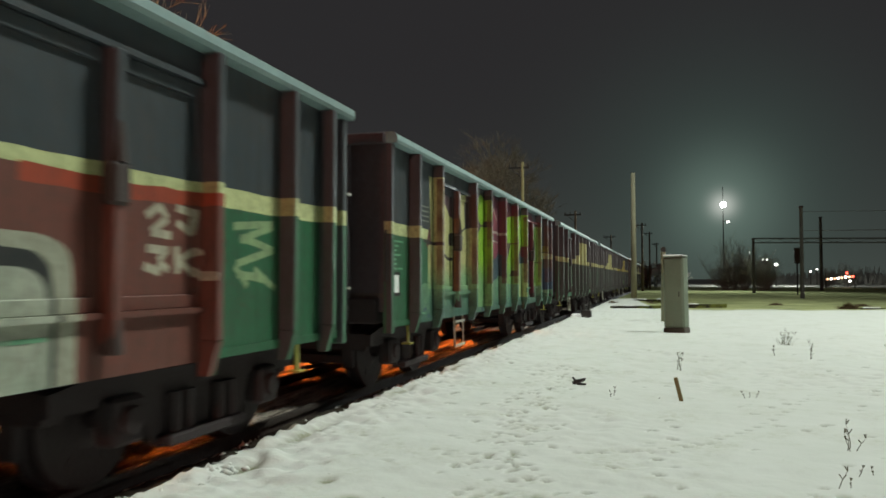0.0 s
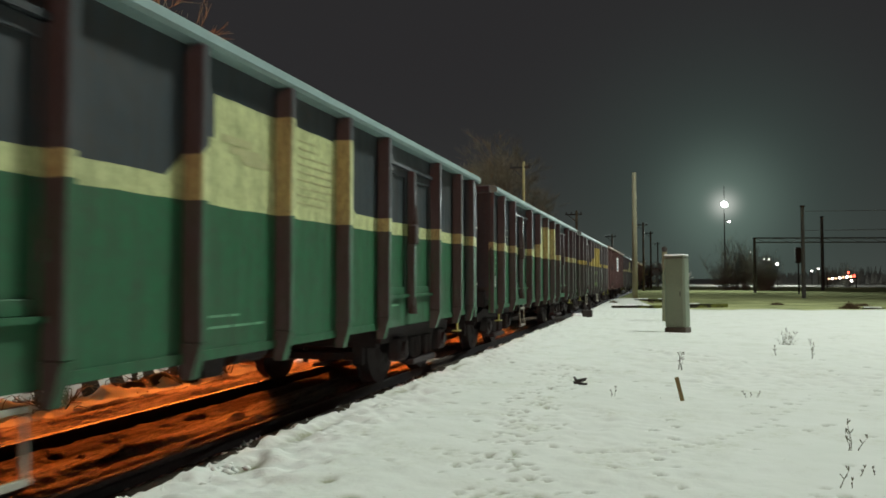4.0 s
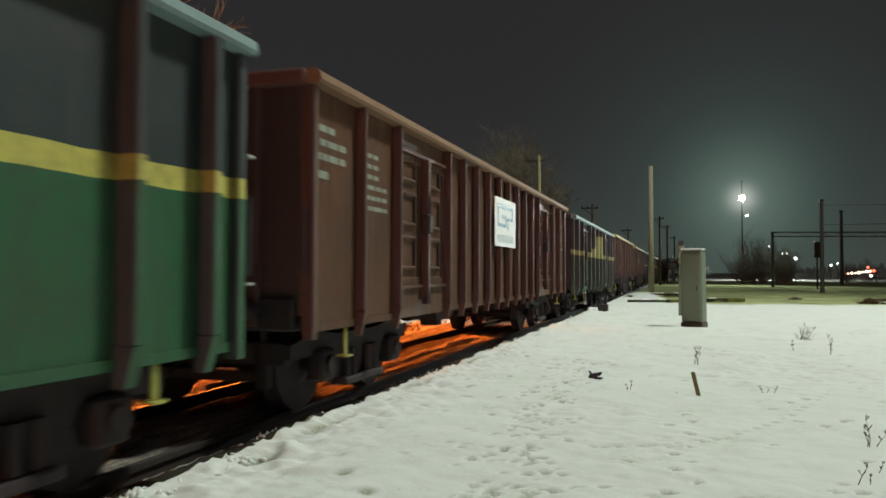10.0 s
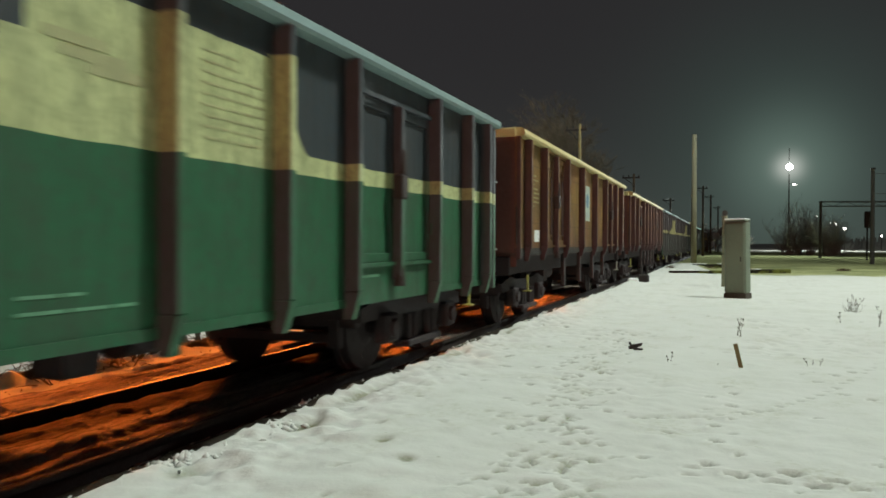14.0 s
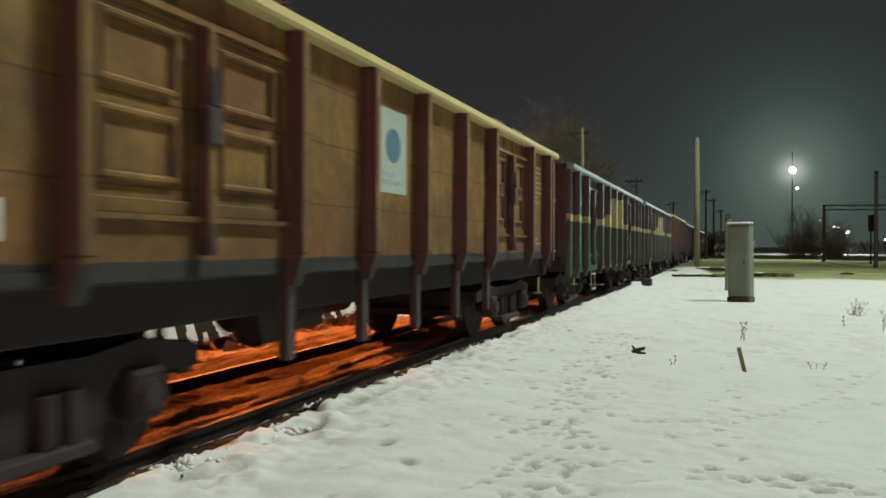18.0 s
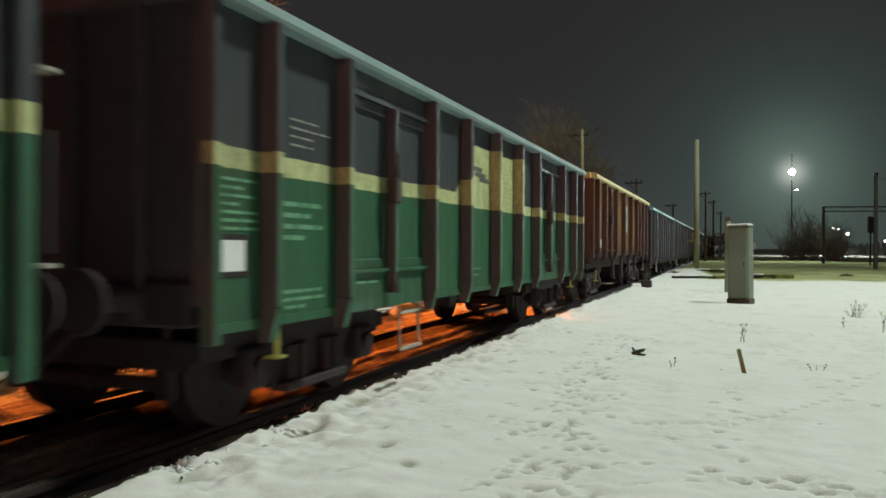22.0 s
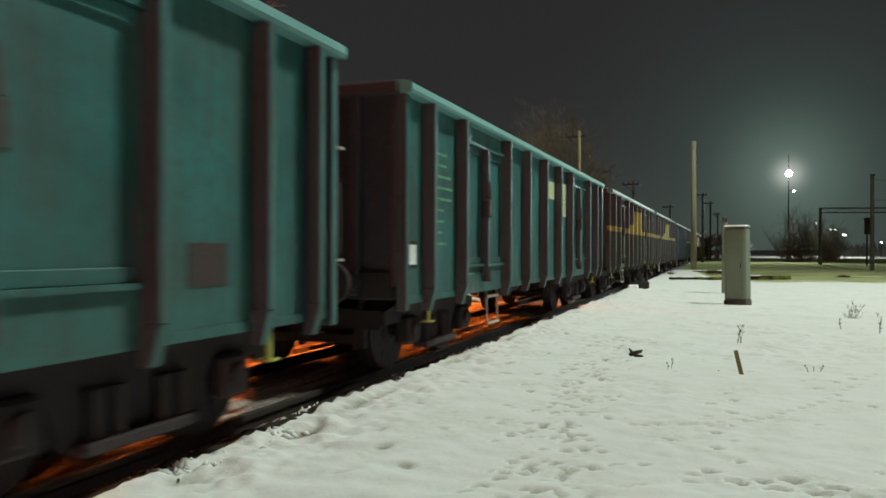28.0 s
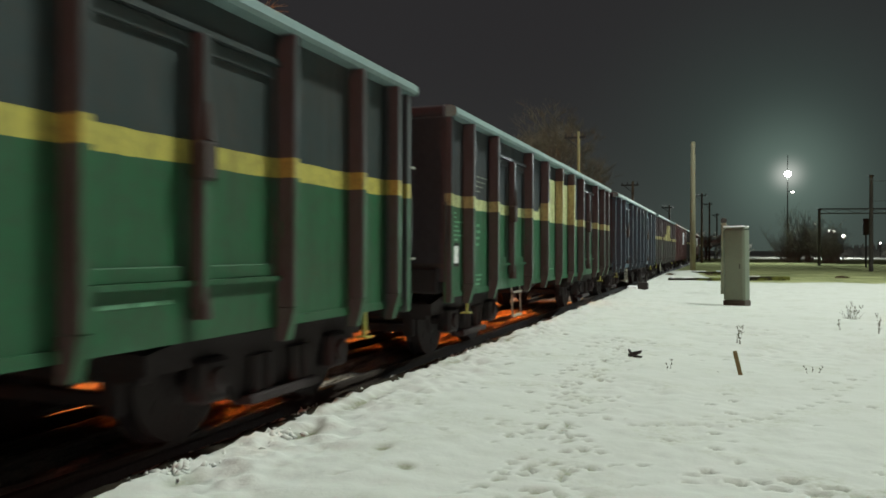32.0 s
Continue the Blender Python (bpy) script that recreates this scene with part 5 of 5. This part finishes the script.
def bare_tree(x, y, z, height, spread_, seed, levels=5, trunk=0.16, twig="twig", name="bare_tree", label="bare winter tree with fine brown twigs", kids=4, thin=0.007):
    """A leafless tree: a trunk with limbs, and a crown of fine twigs."""
    rng = random.Random(seed)
    t = empty(name, (x, y, z))
    tagged(t, label, "tree" if name == "bare_tree" else "bush")
    wood, fine = B(), B()

    def grow(p, d, ln, r, level):
        q = p + d * ln
        tube(wood if level > 2 else fine, p, q, r, r * 0.66, 6 if level > 2 else 3, False)
        if level == 0:
            return
        for k in range(kids if level > 1 else kids + 1):
            e = (d * 0.75 + Vector((rng.gauss(0, 0.5) * spread_, rng.gauss(0, 0.5) * spread_, rng.gauss(0.22, 0.3)))).normalized()
            s = p + (q - p) * rng.uniform(0.45, 1.0)
            grow(s, e, ln * rng.uniform(0.55, 0.8), max(r * 0.55, thin), level - 1)

    grow(Vector((0, 0, -0.3)), Vector((rng.uniform(-0.05, 0.05), 0, 1)).normalized(), height * 0.38, trunk, levels)
    part("trunk", wood, "bark", t), part("crown", fine, twig, t)
    return t


def thicket(x, y, height, seed):
    """A wide leafless bush: many stems fanning out of the ground, each with fine twigs."""
    rng = random.Random(seed)
    t = empty("leafless_bush", (x, y, -0.1))
    tagged(t, "dark leafless thicket bush", "bush", "bushes below the lamp")
    stems, fine = B(), B()
    for k in range(28):
        lean = Vector((rng.gauss(0, 0.42), rng.gauss(0, 0.42), 1)).normalized()
        ln = height * rng.uniform(0.45, 1.0) * (lean.z ** 1.5)
        p = Vector((rng.gauss(0, 0.35), rng.gauss(0, 0.35), -0.2))
        bend = lean + Vector((rng.gauss(0, 0.15), rng.gauss(0, 0.15), 0))
        q, e = p + lean * ln * 0.5, p + lean * ln * 0.5 + bend.normalized() * ln * 0.5
        tube(stems, p, q, 0.05, 0.035, 4, False), tube(stems, q, e, 0.035, 0.012, 4, False)
        for j in range(26):
            f = rng.uniform(0.25, 1.0)
            s = p + (q - p) * f * 2 if f < 0.5 else q + (e - q) * (f - 0.5) * 2
            d = (lean * 0.6 + Vector((rng.gauss(0, 0.6), rng.gauss(0, 0.6), rng.gauss(0.25, 0.35)))).normalized()
            end = s + d * height * rng.uniform(0.1, 0.26)
            tube(fine, s, end, 0.012, 0.0045, 3, False)
            for i in range(2):
                tube(fine, s + (end - s) * rng.uniform(0.3, 0.9), end + Vector((rng.gauss(0, 0.25), rng.gauss(0, 0.25), rng.gauss(0.05, 0.2))), 0.007, 0.004, 3, False)
    part("trunk", stems, "thicket_twig", t), part("crown", fine, "thicket_twig", t)


def brush():
    """Low dead brush and grass along the shaded strip behind the line."""
    rng = random.Random(12)
    bm = B()
    for k in range(1500):
        y = rng.uniform(3, 40)
        x = rng.gauss(-7.15, 0.32)
        if smooth_noise(np.array([x * 0.5]), np.array([y]), 1.0, 23)[0] < -0.12:
            continue
        p = Vector((x, y, -0.14 - 0.2 * max(0.0, min(1.0, (-6.9 - x) / 0.5))))
        for j in range(5):
            ln = rng.uniform(0.06, 0.24)
            q = p + Vector((rng.gauss(0, 0.10), rng.gauss(0, 0.14), ln))
            tube(bm, p, q, 0.012, 0.006, 3, False)
            tube(bm, q, q + Vector((rng.gauss(0, 0.08), rng.gauss(0, 0.14), rng.uniform(-0.05, 0.08))), 0.007, 0.003, 3, False)
    tagged(part("dead_brush", bm, "brush_twig"), "low dark dead brush beside the railway line", "brush", kind="stuff")


brush()
bare_tree(-17.0, 16.7, 0.2, 14.8, 0.8, 3, 6, 0.2, thin=0.009)
bare_tree(-9.2, 44.5, 0.2, 11.2, 1.1, 5, 6, 0.14, thin=0.0065)
bare_tree(-12.0, 47.0, 0.2, 10.6, 1.1, 6, 6, 0.13, thin=0.0065)
for i, (x, y, hgt) in enumerate(((-4.4, 150, 6.0), (-0.5, 165, 6.5), (3.0, 175, 5.0), (-3.0, 124, 5.0), (-0.6, 122, 5.5), (1.4, 127, 4.6))):
    bare_tree(x, y, 0, hgt, 1.0, 20 + i, 4, 0.2, "thicket_twig", kids=5, thin=0.03)
for i, (x, y, hgt) in enumerate(((7.3, 105, 6.2), (8.6, 107, 7.2), (10.0, 108, 7.0), (11.4, 102, 6.2), (12.6, 106, 5.6), (26.0, 140, 4.2), (31.0, 150, 4.6))):
    thicket(x, y, hgt, 40 + i)


def lamp_mast():
    m = empty("lamp_mast", (LAMP_AHEAD.x, LAMP_AHEAD.y, -0.1))
    tagged(m, "tall slim lamp mast with a glaring white floodlight", "street lamp")
    top = LAMP_AHEAD.z + 0.1
    part("mast", tube(B(), (0, 0, -0.3), (0, 0, top + 2.6), 0.13, 0.04, 10), "greyed_iron", m)
    head = part("head", box(B(), -0.34, 0.34, -0.2, 0.12, top - 0.3, top + 0.3, 0.05), "dark_iron", m)
    bm = B()
    bmesh.ops.create_icosphere(bm, subdivisions=4, radius=0.44, matrix=Matrix.Translation((0, -0.45, top)) @ Matrix.Diagonal((1, 0.35, 1, 1)))
    g = part("lens", bm, "lamp_glass", head, "glaring white lens", True)
    g.visible_shadow = False
    bm = B()
    bmesh.ops.create_icosphere(bm, subdivisions=2, radius=0.17, matrix=Matrix.Translation((0.6, -0.3, top - 2.4)) @ Matrix.Diagonal((1.3, 0.5, 0.8, 1)))
    part("small_lens", bm, "lamp_glow_small", m, "smaller lit lamp on a short arm", True)
    part("arm", tube(B(), (0, 0, top - 2.3), (0.6, -0.1, top - 2.2), 0.05, 0.05, 6), "dark_iron", m)


lamp_mast()


def catenary():
    for x, y, h, r in ((9.5, 60, 6.7, 0.15), (18.5, 103, 9.1, 0.22), (8.5, 82, 5.5, 0.16), (33, 88, 5.6, 0.16), (24.6, 75, 6.4, 0.15)):
        m = empty("overhead_line_mast", (x, y, -0.1))
        tagged(m, "dark overhead line mast", "mast", "overhead line masts")
        part("mast", tube(B(), (0, 0, -0.3), (0, 0, h), r, r * 0.8, 8), "greyed_iron", m)
        part("cap", box(B(), -r, r, -r, r, h, h + 0.12, 0.02), "dark_iron", m)
    g = empty("overhead_gantry", (8.5, 82, 5.5))
    tagged(g, "long dark lattice gantry across the tracks", "gantry")
    half = Vector((24.5, 6.0, 0))
    for dz in (0.0, -0.45):
        part("chord", tube(B(), (0, 0, dz), tuple(half + Vector((0, 0, dz))), 0.06, 0.06, 5), "greyed_iron", g)
    bm = B()
    for k in range(22):
        a, b = half * (k / 22), half * ((k + 1) / 22)
        tube(bm, a + Vector((0, 0, -0.45 * (k % 2))), b + Vector((0, 0, -0.45 * ((k + 1) % 2))), 0.03, 0.03, 4, False)
    part("lattice", bm, "greyed_iron", g)
    for dz, x0, y0, x1, y1 in ((6.3, 9.5, 60, 40, 64), (4.9, 9.5, 60, 40, 64), (7.4, 18.5, 103, 60, 100), (5.4, 8.5, 82, 33, 88)):
        wire = empty("overhead_wire", (x0, y0, dz))
        tagged(wire, "thin dark overhead wire", "wire", "overhead wires")
        part("strand", tube(B(), (0, 0, 0), (x1 - x0, y1 - y0, 0), 0.02, 0.02, 4, False), "greyed_iron", wire)
    s = empty("colour_light_signal", (11.7, 76.5, -0.1))
    tagged(s, "dark unlit railway signal on a post", "signal")
    part("post", tube(B(), (0, 0, -0.2), (0, 0, 3.6), 0.07, 0.07, 8), "dark_iron", s)
    part("head", box(B(), -0.25, 0.25, -0.15, 0.15, 2.9, 4.4, 0.08), "dark_iron", s)


catenary()


def far_lights():
    for name, x, y, z, r, mat, label in (
            ("window_lamp", 19.3, 162, 5.2, 0.42, "lamp_glow_small", "distant white lamp on a building"), ("window_lamp", 18.5, 162, 5.3, 0.3, "lamp_glow_small", "distant white lamp on a building"),
            ("window_lamp", 21.0, 162.6, 4.3, 0.6, "lamp_glow_small", "distant white lamp on a building"), ("window_lamp", 33.2, 198, 3.2, 0.42, "lamp_glow_small", "distant white lamp beyond the tracks"),
            ("window_lamp", 34.6, 198, 3.7, 0.38, "lamp_glow_small", "distant white lamp beyond the tracks"), ("window_lamp", 16.0, 161, 6.6, 0.2, "lamp_glow_small", "distant white lamp beyond the tracks")):
        o = empty(name, (x, y, 0))
        tagged(o, label, "lamp", "distant lamps")
        part("pole", tube(B(), (0, 0.1, -0.3), (0, 0.1, z + 0.2), 0.08, 0.06, 6), "dark_iron", o)
        bm = B()
        bmesh.ops.create_icosphere(bm, subdivisions=2, radius=r * 0.5, matrix=Matrix.Translation((0, -0.1, z)))
        part("bulb", bm, mat, o, smooth=True)
    # lights taken for cars at a crossing; bar and posts are added to hold them
    h = empty("crossing_lamp_bar", (28.0, 128, 0))
    tagged(h, "row of distant white and red lights on an added dark bar", "crossing lamps")
    for x in (-4.4, -0.4):
        part("post", tube(B(), (x, 0, -0.3), (x, 0, 2.4), 0.07, 0.06, 8), "dark_iron", h)
    part("bar", box(B(), -4.6, -0.2, -0.05, 0.05, 1.32, 1.46), "dark_iron", h)
    for x, z, r, mat in ((-4.2, 1.35, 0.15, "lamp_glow_amber"), (-3.7, 1.4, 0.16, "lamp_glow_small"), (-3.2, 1.42, 0.15, "lamp_glow_amber"), (-2.7, 1.5, 0.18, "lamp_glow_small"), (-2.2, 1.58, 0.17, "lamp_glow_amber"),
                         (-1.7, 1.64, 0.2, "lamp_glow_small"), (-1.2, 1.7, 0.2, "lamp_glow_amber"), (-0.7, 1.78, 0.2, "lamp_glow_red"), (-1.5, 2.3, 0.18, "lamp_glow_red"), (-1.1, 1.05, 0.17, "lamp_glow_small")):
        bm = B()
        bmesh.ops.create_icosphere(bm, subdivisions=2, radius=r, matrix=Matrix.Translation((x, -0.2, z)))
        part("lamp", bm, mat, h, smooth=True)
    part("upright", tube(B(), (-1.3, 0, 1.0), (-1.3, 0, 2.35), 0.04, 0.04, 6), "dark_iron", h)


far_lights()


def far_woods():
    """A dark strip of bare woods and hedges along the horizon."""
    rng = random.Random(77)
    bm = B()
    for k in range(2600):
        a = rng.uniform(-0.75, 0.85)
        r = rng.uniform(210, 330)
        x, y = math.sin(a) * r, math.cos(a) * r
        rise = min(max((a - 0.05) / 0.1, 0.12), 1.0) if a > -0.06 else 1.0
        h = rise * (3.2 + 2.5 * smooth_noise(np.array([x]), np.array([y]), 22.0, 31)[0] + rng.uniform(0, 1.6)) * r / 240
        for j in range(3):
            p = Vector((x + rng.uniform(-1.5, 1.5), y, -0.5))
            tube(bm, p, p + Vector((rng.uniform(-1.2, 1.2), 0, h * rng.uniform(0.6, 1.0))), 0.32, 0.05, 3, False)
    ob = part("far_woods", bm, "thicket_twig")
    tagged(ob, "dark strip of bare woods along the horizon", "woods", kind="stuff")


far_woods()


def travelled(t):
    """Metres the train has come by t: it gathers speed from 5.6 to 6.8 m/s."""
    speeds = (5.61, 5.79, 5.97, 6.18, 6.21, 6.32, 6.53, 6.63, 6.75)      # every four seconds
    gone = 0.0
    for k in range(8):
        d = min(max(t - 4 * k, 0.0), 4.0)
        gone += speeds[k] * d + (speeds[k + 1] - speeds[k]) * d * d / 8
    return gone


def motions():
    steps = [k * 0.1 for k in range(int(SECONDS * 10) + 1)]
    turns = [(t, math.degrees(travelled(t) / WHEEL)) for t in steps]
    for wagon, start in TRAIN:
        walk(wagon, [(t, pose(CENTRE, start - travelled(t), 0)) for t in range(33)])
        for ob in wagon.children_recursive:
            if ob.name.startswith("wheelset"):
                y = ob.location.y
                walk(ob, [(t, pose(0, y, WHEEL, a)) for t, a in turns])


motions()
